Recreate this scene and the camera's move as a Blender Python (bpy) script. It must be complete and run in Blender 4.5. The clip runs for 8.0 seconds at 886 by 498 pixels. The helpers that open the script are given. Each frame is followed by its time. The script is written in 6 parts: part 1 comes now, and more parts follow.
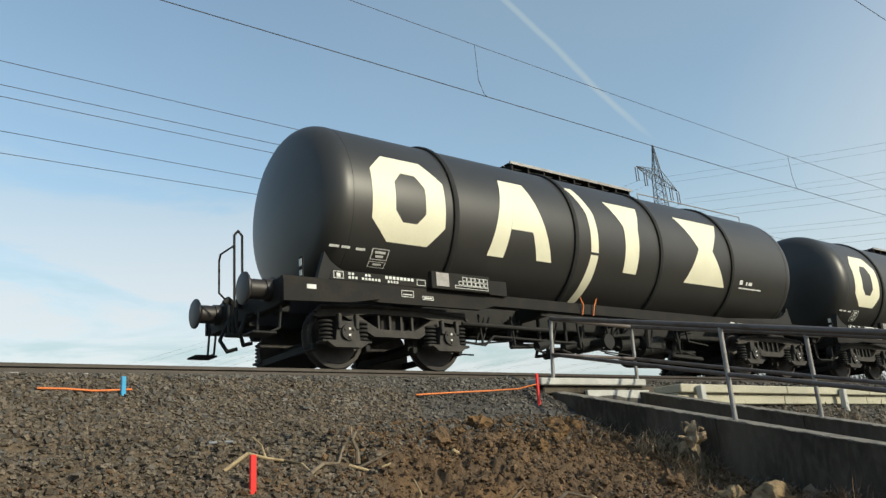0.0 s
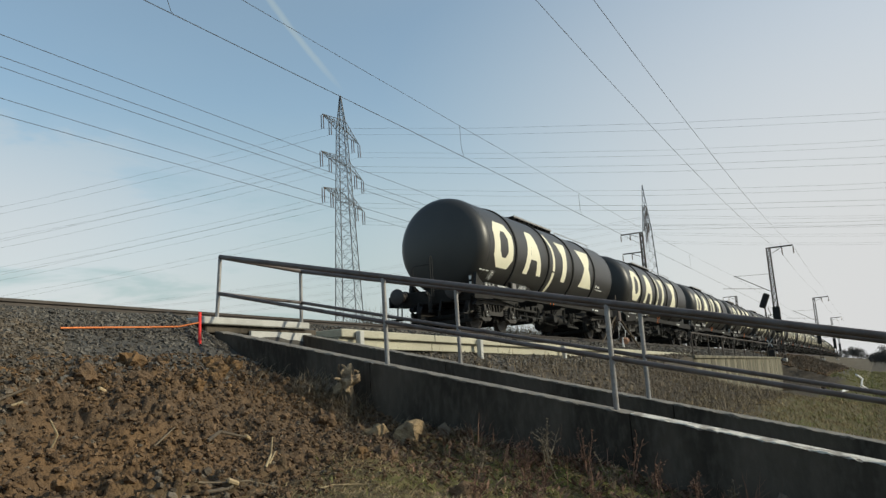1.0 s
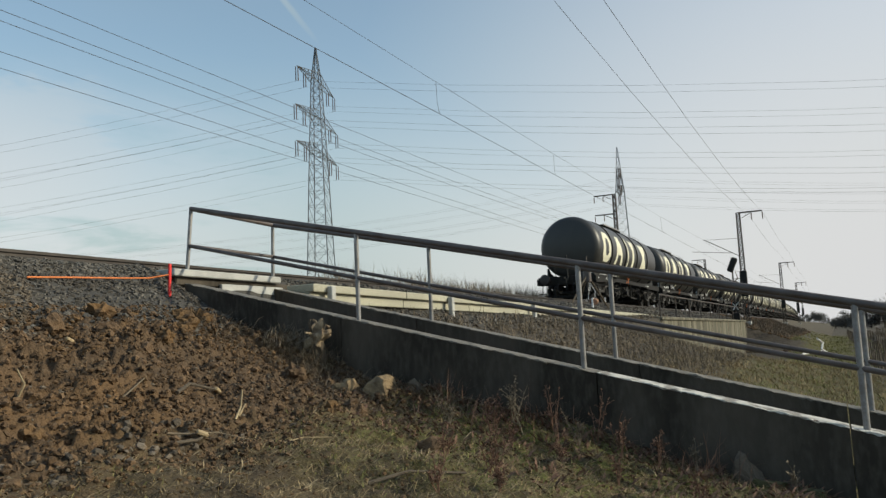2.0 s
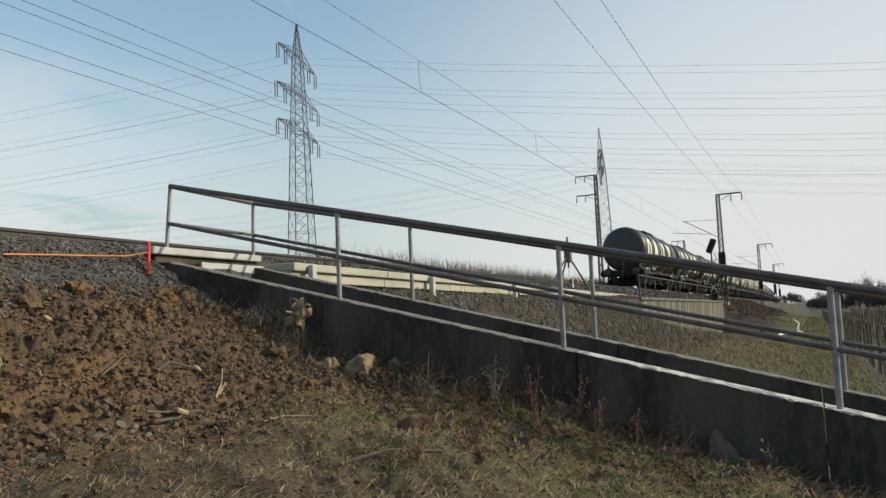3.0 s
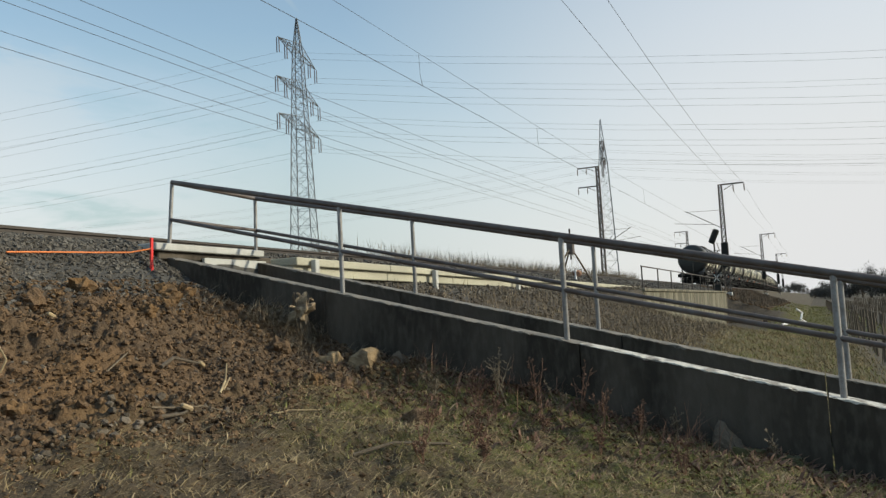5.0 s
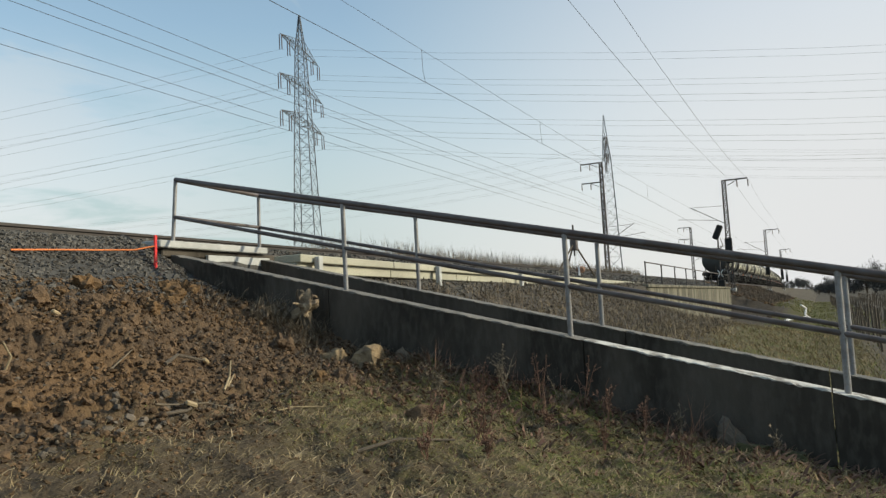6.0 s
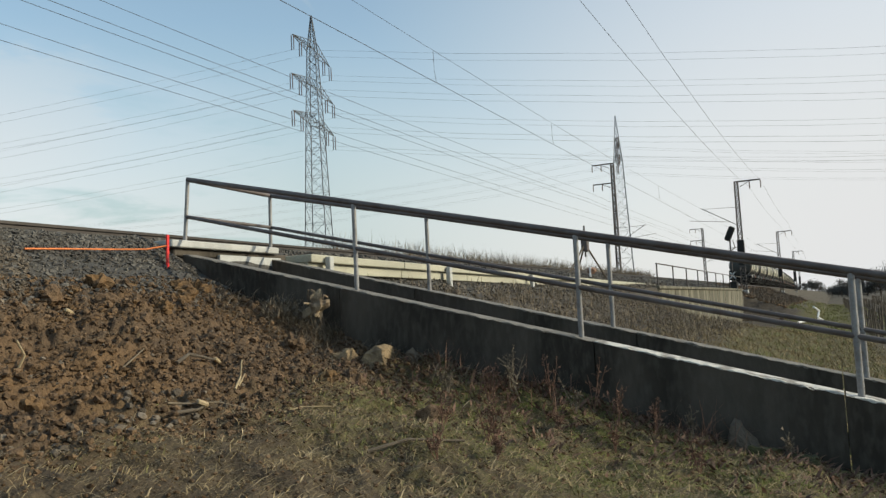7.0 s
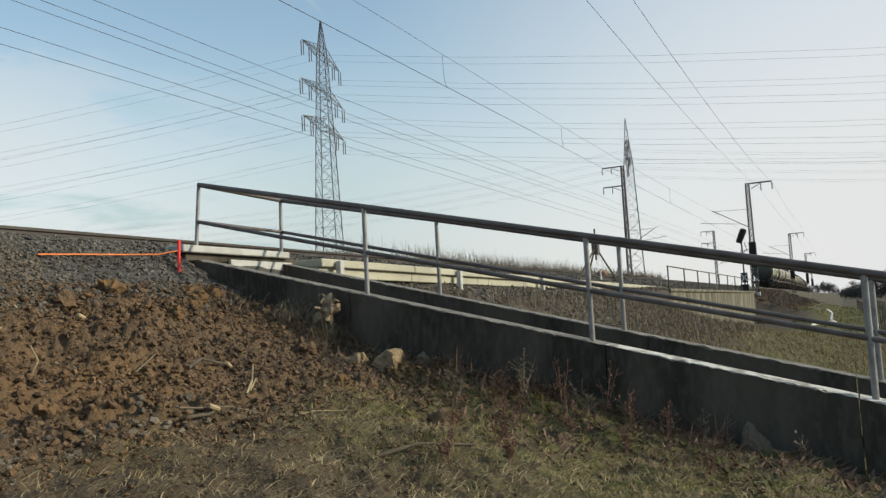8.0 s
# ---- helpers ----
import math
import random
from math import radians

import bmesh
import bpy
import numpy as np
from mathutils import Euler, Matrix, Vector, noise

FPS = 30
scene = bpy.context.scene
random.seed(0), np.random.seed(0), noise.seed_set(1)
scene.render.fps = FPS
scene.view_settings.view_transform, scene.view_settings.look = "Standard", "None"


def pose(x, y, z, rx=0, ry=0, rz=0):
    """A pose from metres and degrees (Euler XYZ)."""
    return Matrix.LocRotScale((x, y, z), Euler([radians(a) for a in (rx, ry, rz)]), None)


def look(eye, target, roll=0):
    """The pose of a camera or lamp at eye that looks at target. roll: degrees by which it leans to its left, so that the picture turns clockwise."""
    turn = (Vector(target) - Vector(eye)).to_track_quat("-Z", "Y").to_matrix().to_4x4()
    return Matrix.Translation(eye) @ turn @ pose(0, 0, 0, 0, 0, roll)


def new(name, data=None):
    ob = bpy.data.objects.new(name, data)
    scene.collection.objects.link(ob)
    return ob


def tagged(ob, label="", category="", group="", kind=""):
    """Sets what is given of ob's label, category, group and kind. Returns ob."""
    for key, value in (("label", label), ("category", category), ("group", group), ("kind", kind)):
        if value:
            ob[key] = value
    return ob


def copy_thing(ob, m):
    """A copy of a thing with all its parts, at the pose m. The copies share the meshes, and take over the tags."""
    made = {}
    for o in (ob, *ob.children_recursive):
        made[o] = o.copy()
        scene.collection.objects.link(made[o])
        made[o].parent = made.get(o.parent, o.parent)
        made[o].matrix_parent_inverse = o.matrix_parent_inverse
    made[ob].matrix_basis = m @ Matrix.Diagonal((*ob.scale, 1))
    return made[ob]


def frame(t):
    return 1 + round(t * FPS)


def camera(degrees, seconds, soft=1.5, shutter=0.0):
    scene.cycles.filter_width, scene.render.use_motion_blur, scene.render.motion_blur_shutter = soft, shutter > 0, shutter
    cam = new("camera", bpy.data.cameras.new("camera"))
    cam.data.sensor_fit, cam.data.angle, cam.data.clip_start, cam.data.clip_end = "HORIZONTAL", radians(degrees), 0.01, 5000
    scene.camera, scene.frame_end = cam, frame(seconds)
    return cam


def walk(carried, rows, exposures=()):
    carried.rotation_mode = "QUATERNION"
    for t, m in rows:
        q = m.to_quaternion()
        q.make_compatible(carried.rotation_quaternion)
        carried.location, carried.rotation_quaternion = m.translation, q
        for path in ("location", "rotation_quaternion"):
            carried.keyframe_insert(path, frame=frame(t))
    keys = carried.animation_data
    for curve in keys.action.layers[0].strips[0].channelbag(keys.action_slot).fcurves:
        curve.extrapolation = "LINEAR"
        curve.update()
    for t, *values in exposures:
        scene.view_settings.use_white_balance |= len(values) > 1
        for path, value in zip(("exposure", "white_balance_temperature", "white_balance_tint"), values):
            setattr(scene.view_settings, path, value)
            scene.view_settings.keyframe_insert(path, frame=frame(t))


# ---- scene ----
# World: x along the track (the way the train goes), y across it away from the camera, z up.
# z = 0 is the top of the rail, y = TRACK_Y the middle of the near track.
EYE_Z, TRACK_Y = -1.495, 10.53
SPEED, TAIL_X = 14.87, 4.257

cam = camera(58.71, 8.0, soft=1.4)


def aim(yaw, pitch, roll):
    return pose(0, 0, EYE_Z) @ pose(0, 0, 0, 90 + pitch, 0, yaw) @ pose(0, 0, 0, 0, 0, roll)


PATH = [
    (0.0, -38.56, 15.70, -4.32), (0.3, -47.69, 14.00, -3.99), (0.5, -53.09, 12.70, -4.00), (0.8, -59.85, 10.71, -4.04),
    (1.0, -62.06, 9.92, -3.71), (1.2, -63.25, 8.95, -3.56), (1.5, -63.52, 7.95, -3.17), (3.0, -65.15, 5.18, -2.43),
    (3.5, -65.28, 5.04, -2.42), (4.0, -65.05, 4.94, -2.62), (4.5, -65.01, 4.80, -2.86), (6.0, -64.69, 4.46, -3.15),
    (6.5, -64.38, 4.42, -3.00), (7.0, -63.91, 4.54, -2.88), (7.5, -63.48, 4.69, -2.91), (8.0, -63.18, 4.85, -3.10),
]
walk(cam, [(t, aim(a, b, c)) for t, a, b, c in PATH], [(0.0, 0.51, 7150, 1), (0.5, 0.41, 7150, 1), (1.0, 0.30, 7150, 1), (1.5, 0.29, 7150, 1), (3.0, 0.42, 7150, 1), (8.0, 0.48, 7150, 1)])

# ---- light ----
SUN_FROM = Vector((0.36, -0.93, 0.0)).normalized()  # where the sun stands, level part
SUN_UP = 26.0
world = bpy.data.worlds.new("sky")
scene.world = world
world.use_nodes = True


def link(tree, a, b):
    tree.links.new(a, b)


def make_sky():
    t = world.node_tree
    t.nodes.clear()
    n = t.nodes.new
    out, bg = n("ShaderNodeOutputWorld"), n("ShaderNodeBackground")
    sky = n("ShaderNodeTexSky")
    sky.sky_type, sky.sun_disc = "NISHITA", False
    sky.sun_elevation = radians(SUN_UP)
    sky.sun_rotation = math.atan2(SUN_FROM.x, SUN_FROM.y)
    sky.air_density, sky.dust_density, sky.ozone_density = 1.1, 0.8, 2.2
    bg.inputs["Strength"].default_value = 0.148
    co = n("ShaderNodeTexCoord")
    sep = n("ShaderNodeSeparateXYZ")
    link(t, co.outputs["Generated"], sep.inputs[0])

    def math_node(op, a, b=None, clamp=False):
        m = n("ShaderNodeMath")
        m.operation, m.use_clamp = op, clamp
        for i, v in enumerate((a, b)):
            if v is None:
                continue
            if isinstance(v, (int, float)):
                m.inputs[i].default_value = v
            else:
                link(t, v, m.inputs[i])
        return m.outputs[0]

    def ramp(v, lo, hi):
        m = n("ShaderNodeMapRange")
        m.interpolation_type = "SMOOTHSTEP"
        link(t, v, m.inputs["Value"])
        m.inputs["From Min"].default_value, m.inputs["From Max"].default_value = lo, hi
        return m.outputs[0]

    def dot(v):
        m = n("ShaderNodeVectorMath")
        m.operation = "DOT_PRODUCT"
        link(t, co.outputs["Generated"], m.inputs[0])
        m.inputs[1].default_value = v
        return m.outputs["Value"]

    # clouds lie on a flat layer: the direction divided by its height
    up = math_node("MAXIMUM", math_node("ADD", sep.outputs[2], 0.06), 0.02)
    flat = n("ShaderNodeCombineXYZ")
    link(t, math_node("DIVIDE", sep.outputs[0], up), flat.inputs[0])
    link(t, math_node("DIVIDE", sep.outputs[1], up), flat.inputs[1])
    flat.inputs[2].default_value = 3.7
    big = n("ShaderNodeTexNoise")
    big.inputs["Scale"].default_value, big.inputs["Detail"].default_value, big.inputs["Distortion"].default_value = 0.85, 9, 0.5
    big.inputs["Roughness"].default_value = 0.58
    link(t, flat.outputs[0], big.inputs["Vector"])
    thin = n("ShaderNodeTexNoise")
    thin.inputs["Scale"].default_value, thin.inputs["Detail"].default_value = 0.22, 5
    link(t, flat.outputs[0], thin.inputs["Vector"])
    low = ramp(sep.outputs[2], 0.52, 0.18)
    # broken cloud low over the open side, opposite to the way of the train
    side = ramp(dot((0.20, 0.98, 0.0)), 0.62, 0.93)
    puffs = math_node("MULTIPLY", ramp(math_node("ADD", big.outputs[0], math_node("MULTIPLY", low, 0.12)), 0.45, 0.60), math_node("MULTIPLY", side, low))
    veil = math_node("ADD", math_node("MULTIPLY", ramp(thin.outputs[0], 0.42, 0.75), 0.30), 0.06)
    # milky haze to the sun's side and along the horizon
    haze = math_node("MULTIPLY", ramp(dot((0.95, -0.3, 0.0)), 0.45, 0.98), ramp(sep.outputs[2], 0.95, 0.05))
    haze2 = math_node("MULTIPLY", ramp(sep.outputs[2], 0.46, 0.05), 0.92)
    # one old vapour trail
    trail = math_node("MULTIPLY", ramp(math_node("ABSOLUTE", math_node("ADD", dot(TRAIL_NORMAL), math_node("MULTIPLY", math_node("SUBTRACT", big.outputs[0], 0.5), 0.02))), 0.0075, 0.0005),
                      ramp(sep.outputs[2], 0.335, 0.42))
    trail = math_node("MULTIPLY", math_node("MULTIPLY", trail, 0.52), ramp(dot(TRAIL_MID), 0.80, 0.93))
    cover = math_node("MAXIMUM", math_node("MAXIMUM", math_node("MULTIPLY", puffs, 0.80), veil), math_node("MAXIMUM", math_node("MAXIMUM", haze, haze2), trail), True)
    mix = n("ShaderNodeMixRGB")
    link(t, cover, mix.inputs[0])
    link(t, sky.outputs[0], mix.inputs[1])
    # the haze is whiter towards the sun's side than over the open country
    white = n("ShaderNodeMixRGB")
    link(t, math_node("MAXIMUM", ramp(dot((0.95, -0.3, 0.0)), 0.46, 0.92), math_node("MULTIPLY", puffs, 0.9), True), white.inputs[0])
    white.inputs[1].default_value = (2.42, 2.90, 3.28, 1)
    white.inputs[2].default_value = (3.72, 3.74, 4.26, 1)
    link(t, white.outputs[0], mix.inputs[2])
    link(t, mix.outputs[0], bg.inputs["Color"])
    link(t, bg.outputs[0], out.inputs[0])


TRAIL_NORMAL = Vector((0.5925, 0.5966, 0.5413)).cross(Vector((0.7419, 0.5413, 0.3956))).normalized()
TRAIL_MID = Vector((0.66, 0.575, 0.485)).normalized()
make_sky()
sun = new("sun", bpy.data.lights.new("sun", "SUN"))
sun.data.energy, sun.data.angle, sun.data.color = 2.6, radians(1.2), (1.0, 0.93, 0.82)
sun.matrix_world = look((0, 0, 40), Vector((0, 0, 40)) - Vector((SUN_FROM.x, SUN_FROM.y, math.tan(radians(SUN_UP)))))


# ---- materials ----
def material(name, colour, rough=0.8, metal=0.0, second=None, scale=4.0, amount=0.6, fine=40.0, bump=0.15, third=None, island=0.0, stretch=(1, 1, 1), edge=(0.42, 0.62), spec=0.5):
    """Base colour mottled at two scales with second (and third) colours, and fine relief; island varies loose pieces."""
    m = bpy.data.materials.new(name)
    m.use_nodes = True
    t = m.node_tree
    n, bs = t.nodes.new, t.nodes["Principled BSDF"]
    bs.inputs["Roughness"].default_value, bs.inputs["Metallic"].default_value = rough, metal
    bs.inputs["Specular IOR Level"].default_value = spec
    co, mp = n("ShaderNodeTexCoord"), n("ShaderNodeMapping")
    mp.inputs["Scale"].default_value = stretch
    link(t, co.outputs["Object"], mp.inputs[0])
    a, b = n("ShaderNodeTexNoise"), n("ShaderNodeTexNoise")
    for q, s, d in ((a, scale, 6), (b, fine, 4)):
        q.inputs["Scale"].default_value, q.inputs["Detail"].default_value = s, d
        link(t, mp.outputs[0], q.inputs["Vector"])
    second = second or tuple(c * 0.7 for c in colour)

    def blend(fac, c1, c2, lo, hi, top):
        r = n("ShaderNodeMapRange")
        link(t, fac, r.inputs["Value"])
        r.inputs["From Min"].default_value, r.inputs["From Max"].default_value, r.inputs["To Max"].default_value = lo, hi, top
        x = n("ShaderNodeMixRGB")
        link(t, r.outputs[0], x.inputs[0])
        for i, c in ((1, c1), (2, c2)):
            if isinstance(c, tuple):
                x.inputs[i].default_value = (*c, 1)
            else:
                link(t, c, x.inputs[i])
        return x.outputs[0]

    col = blend(a.outputs[0], tuple(colour), tuple(second), edge[0], edge[1], amount)
    col = blend(b.outputs[0], col, tuple(third or tuple(c * 0.6 for c in colour)), 0.45, 0.75, 0.5)
    if island:
        g, h = n("ShaderNodeNewGeometry"), n("ShaderNodeHueSaturation")
        r = n("ShaderNodeMapRange")
        link(t, g.outputs["Random Per Island"], r.inputs["Value"])
        r.inputs["To Min"].default_value, r.inputs["To Max"].default_value = 1 - island, 1 + island
        link(t, r.outputs[0], h.inputs["Value"])
        link(t, col, h.inputs["Color"])
        col = h.outputs[0]
    link(t, col, bs.inputs["Base Color"])
    if bump:
        p = n("ShaderNodeBump")
        p.inputs["Strength"].default_value, p.inputs["Distance"].default_value = bump, 0.02
        link(t, b.outputs[0], p.inputs["Height"])
        link(t, p.outputs[0], bs.inputs["Normal"])
    return m


M = {
    "tank": material("tank_paint", (0.030, 0.029, 0.027), 0.42, 0, (0.038, 0.036, 0.033), 1.5, 0.6, 30, 0.02, (0.034, 0.032, 0.029)),
    "cream": material("cream_paint", (0.80, 0.76, 0.58), 0.5, 0, (0.70, 0.66, 0.50), 2, 0.5, 25, 0.02, (0.72, 0.68, 0.52)),
    "white": material("white_paint", (0.75, 0.75, 0.72), 0.6, 0, (0.5, 0.5, 0.47), 20, 0.6, 60, 0.02),
    "frame": material("grimy_underframe", (0.015, 0.014, 0.013), 0.7, 0, (0.028, 0.024, 0.020), 3, 0.6, 35, 0.1, spec=0.18),
    "bogie": material("brake_dust_steel", (0.019, 0.017, 0.015), 0.7, 0, (0.045, 0.036, 0.029), 6, 0.7, 40, 0.2),
    "black": material("black_grime", (0.009, 0.0085, 0.008), 0.8, 0, (0.018, 0.016, 0.014), 5, 0.6, 40, 0.1),
    "buffer": material("greased_buffer_steel", (0.036, 0.031, 0.029), 0.5, 0.2, (0.035, 0.03, 0.03), 5, 0.6, 30, 0.05),
    "tread": material("worn_wheel_steel", (0.030, 0.026, 0.024), 0.6, 0.2, (0.05, 0.04, 0.034), 8, 0.6, 40, 0.05),
    "rail": material("rail_steel", (0.052, 0.042, 0.036), 0.55, 0.4, (0.035, 0.028, 0.024), 3, 0.6, 40, 0.1),
    "railtop": material("polished_rail_head", (0.35, 0.33, 0.31), 0.3, 0.9, (0.25, 0.23, 0.21), 3, 0.5, 40, 0.02),
    "galv": material("galvanised_tube", (0.30, 0.29, 0.285), 0.5, 0.25, (0.19, 0.18, 0.175), 5, 0.8, 45, 0.08, (0.16, 0.11, 0.08)),
    "handrail": material("weathered_handrail", (0.125, 0.108, 0.104), 0.55, 0.15, (0.085, 0.066, 0.058), 5, 0.9, 45, 0.15, (0.12, 0.075, 0.055)),
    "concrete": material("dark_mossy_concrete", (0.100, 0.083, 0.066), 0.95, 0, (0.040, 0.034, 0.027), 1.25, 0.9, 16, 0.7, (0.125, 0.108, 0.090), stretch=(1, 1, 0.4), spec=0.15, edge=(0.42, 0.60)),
    # chipped edge, with the sun on the wall's top put into the pale colour
    "coping": material("sunlit_chipped_concrete", (0.58, 0.55, 0.50), 0.9, 0, (0.20, 0.175, 0.15), 7, 0.9, 40, 0.6, edge=(0.46, 0.58)),
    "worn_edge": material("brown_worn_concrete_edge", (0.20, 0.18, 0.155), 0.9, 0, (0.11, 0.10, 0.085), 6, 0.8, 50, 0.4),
    "slab": material("pale_concrete_slab", (0.50, 0.49, 0.46), 0.85, 0, (0.36, 0.35, 0.33), 4, 0.6, 50, 0.2),
    "beam": material("cream_concrete_trough", (0.46, 0.43, 0.33), 0.85, 0, (0.34, 0.32, 0.25), 2, 0.7, 40, 0.2, stretch=(0.4, 1, 1)),
    "abut": material("stained_abutment_concrete", (0.215, 0.195, 0.145), 0.9, 0, (0.085, 0.078, 0.058), 1.5, 0.9, 30, 0.3, stretch=(1.3, 1, 0.2), spec=0.2, edge=(0.40, 0.58)),
    "stone": material("grey_ballast_stone", (0.112, 0.103, 0.092), 0.9, 0, (0.078, 0.069, 0.060), 1.2, 0.8, 60, 0.3, (0.145, 0.115, 0.082), island=0.42, spec=0.25),
    "clod": material("brown_soil_clods", (0.126, 0.081, 0.049), 0.95, 0, (0.155, 0.094, 0.050), 0.6, 0.8, 60, 0.8, (0.078, 0.054, 0.036), island=0.5, edge=(0.50, 0.62), spec=0.15),
    "ochre": material("ochre_subsoil", (0.175, 0.103, 0.050), 0.95, 0, (0.110, 0.070, 0.040), 5.0, 0.9, 45, 0.7, (0.10, 0.064, 0.038), spec=0.15),
    "root": material("pale_torn_root", (0.34, 0.26, 0.17), 0.9, 0, (0.15, 0.105, 0.07), 9, 0.9, 60, 0.5, spec=0.2),
    "fieldstone": material("brown_field_stone", (0.135, 0.108, 0.082), 0.92, 0, (0.085, 0.068, 0.052), 4.0, 0.8, 60, 0.5, (0.175, 0.142, 0.105), island=0.45, spec=0.2),
    "moss": material("mossy_stone", (0.085, 0.080, 0.038), 0.95, 0, (0.13, 0.115, 0.085), 9.0, 0.9, 60, 0.8, (0.045, 0.048, 0.020), spec=0.15),
    "hay": material("matted_dry_grass", (0.29, 0.215, 0.115), 0.95, 0, (0.17, 0.125, 0.066), 3.0, 0.8, 60, 0.1, (0.33, 0.26, 0.15), island=0.55, spec=0.2),
    "straw": material("dry_straw", (0.36, 0.275, 0.16), 0.9, 0, (0.20, 0.145, 0.085), 10, 0.8, 60, 0.1, island=0.5),
    "grass": material("winter_grass", (0.165, 0.170, 0.045), 0.85, 0, (0.24, 0.19, 0.08), 2, 0.7, 60, 0.1, (0.14, 0.15, 0.042), island=0.4),
    "stalk": material("grey_brown_stalk", (0.20, 0.155, 0.105), 0.95, 0, (0.13, 0.10, 0.07), 6, 0.7, 60, 0.1, island=0.45),
    "weed": material("russet_dead_weed", (0.165, 0.085, 0.055), 0.9, 0, (0.10, 0.058, 0.040), 8, 0.7, 60, 0.1, (0.21, 0.13, 0.085), island=0.5),
    "yellowrock": material("yellowish_crumbly_rock", (0.30, 0.215, 0.125), 0.95, 0, (0.15, 0.105, 0.065), 7, 0.9, 50, 0.7, spec=0.2),
    "wood": material("pale_split_wood", (0.42, 0.31, 0.18), 0.85, 0, (0.32, 0.23, 0.12), 8, 0.7, 60, 0.2, stretch=(1, 1, 6)),
    "bark": material("brown_bark", (0.11, 0.085, 0.06), 0.95, 0, (0.07, 0.055, 0.04), 8, 0.7, 60, 0.4),
    "red": material("red_marker_paint", (0.75, 0.03, 0.025), 0.6, 0, (0.62, 0.03, 0.03), 10, 0.5, 60, 0.03, (0.6, 0.03, 0.03)),
    "blue": material("blue_marker_paint", (0.05, 0.35, 0.6), 0.6, 0, (0.05, 0.28, 0.5), 10, 0.5, 60, 0.03),
    "orange": material("orange_cord", (0.80, 0.22, 0.06), 0.7, 0, (0.65, 0.18, 0.05), 10, 0.5, 60, 0.03),
    "lattice": material("grey_lattice_steel", (0.19, 0.20, 0.21), 0.6, 0.4, (0.13, 0.13, 0.14), 1, 0.6, 20, 0.0),
    "mast": material("rusty_mast_steel", (0.07, 0.065, 0.062), 0.7, 0.2, (0.11, 0.075, 0.055), 2, 0.7, 20, 0.05),
    "wire": material("weathered_wire", (0.045, 0.045, 0.05), 0.7, 0.2, (0.06, 0.06, 0.06), 1, 0.5, 10, 0.0),
    "farwire": material("aluminium_conductor", (0.22, 0.23, 0.25), 0.6, 0.2, (0.2, 0.2, 0.22), 1, 0.5, 10, 0.0),
    "glass": material("insulator_glaze", (0.10, 0.055, 0.035), 0.3, 0, (0.08, 0.05, 0.03), 5, 0.5, 20, 0.0),
    "cloth": material("pale_plastic_strip", (0.78, 0.76, 0.75), 0.6, 0, (0.6, 0.58, 0.57), 6, 0.5, 30, 0.1),
    # twig colour lifted towards grey to stand in for distance haze
    "leaf": material("haze_paled_twig_mass", (0.105, 0.097, 0.090), 0.95, 0, (0.080, 0.077, 0.068), 3, 0.7, 20, 0.1, island=0.3),
    "sleeper": material("concrete_sleeper", (0.30, 0.28, 0.25), 0.9, 0, (0.2, 0.18, 0.16), 4, 0.6, 40, 0.2),
}


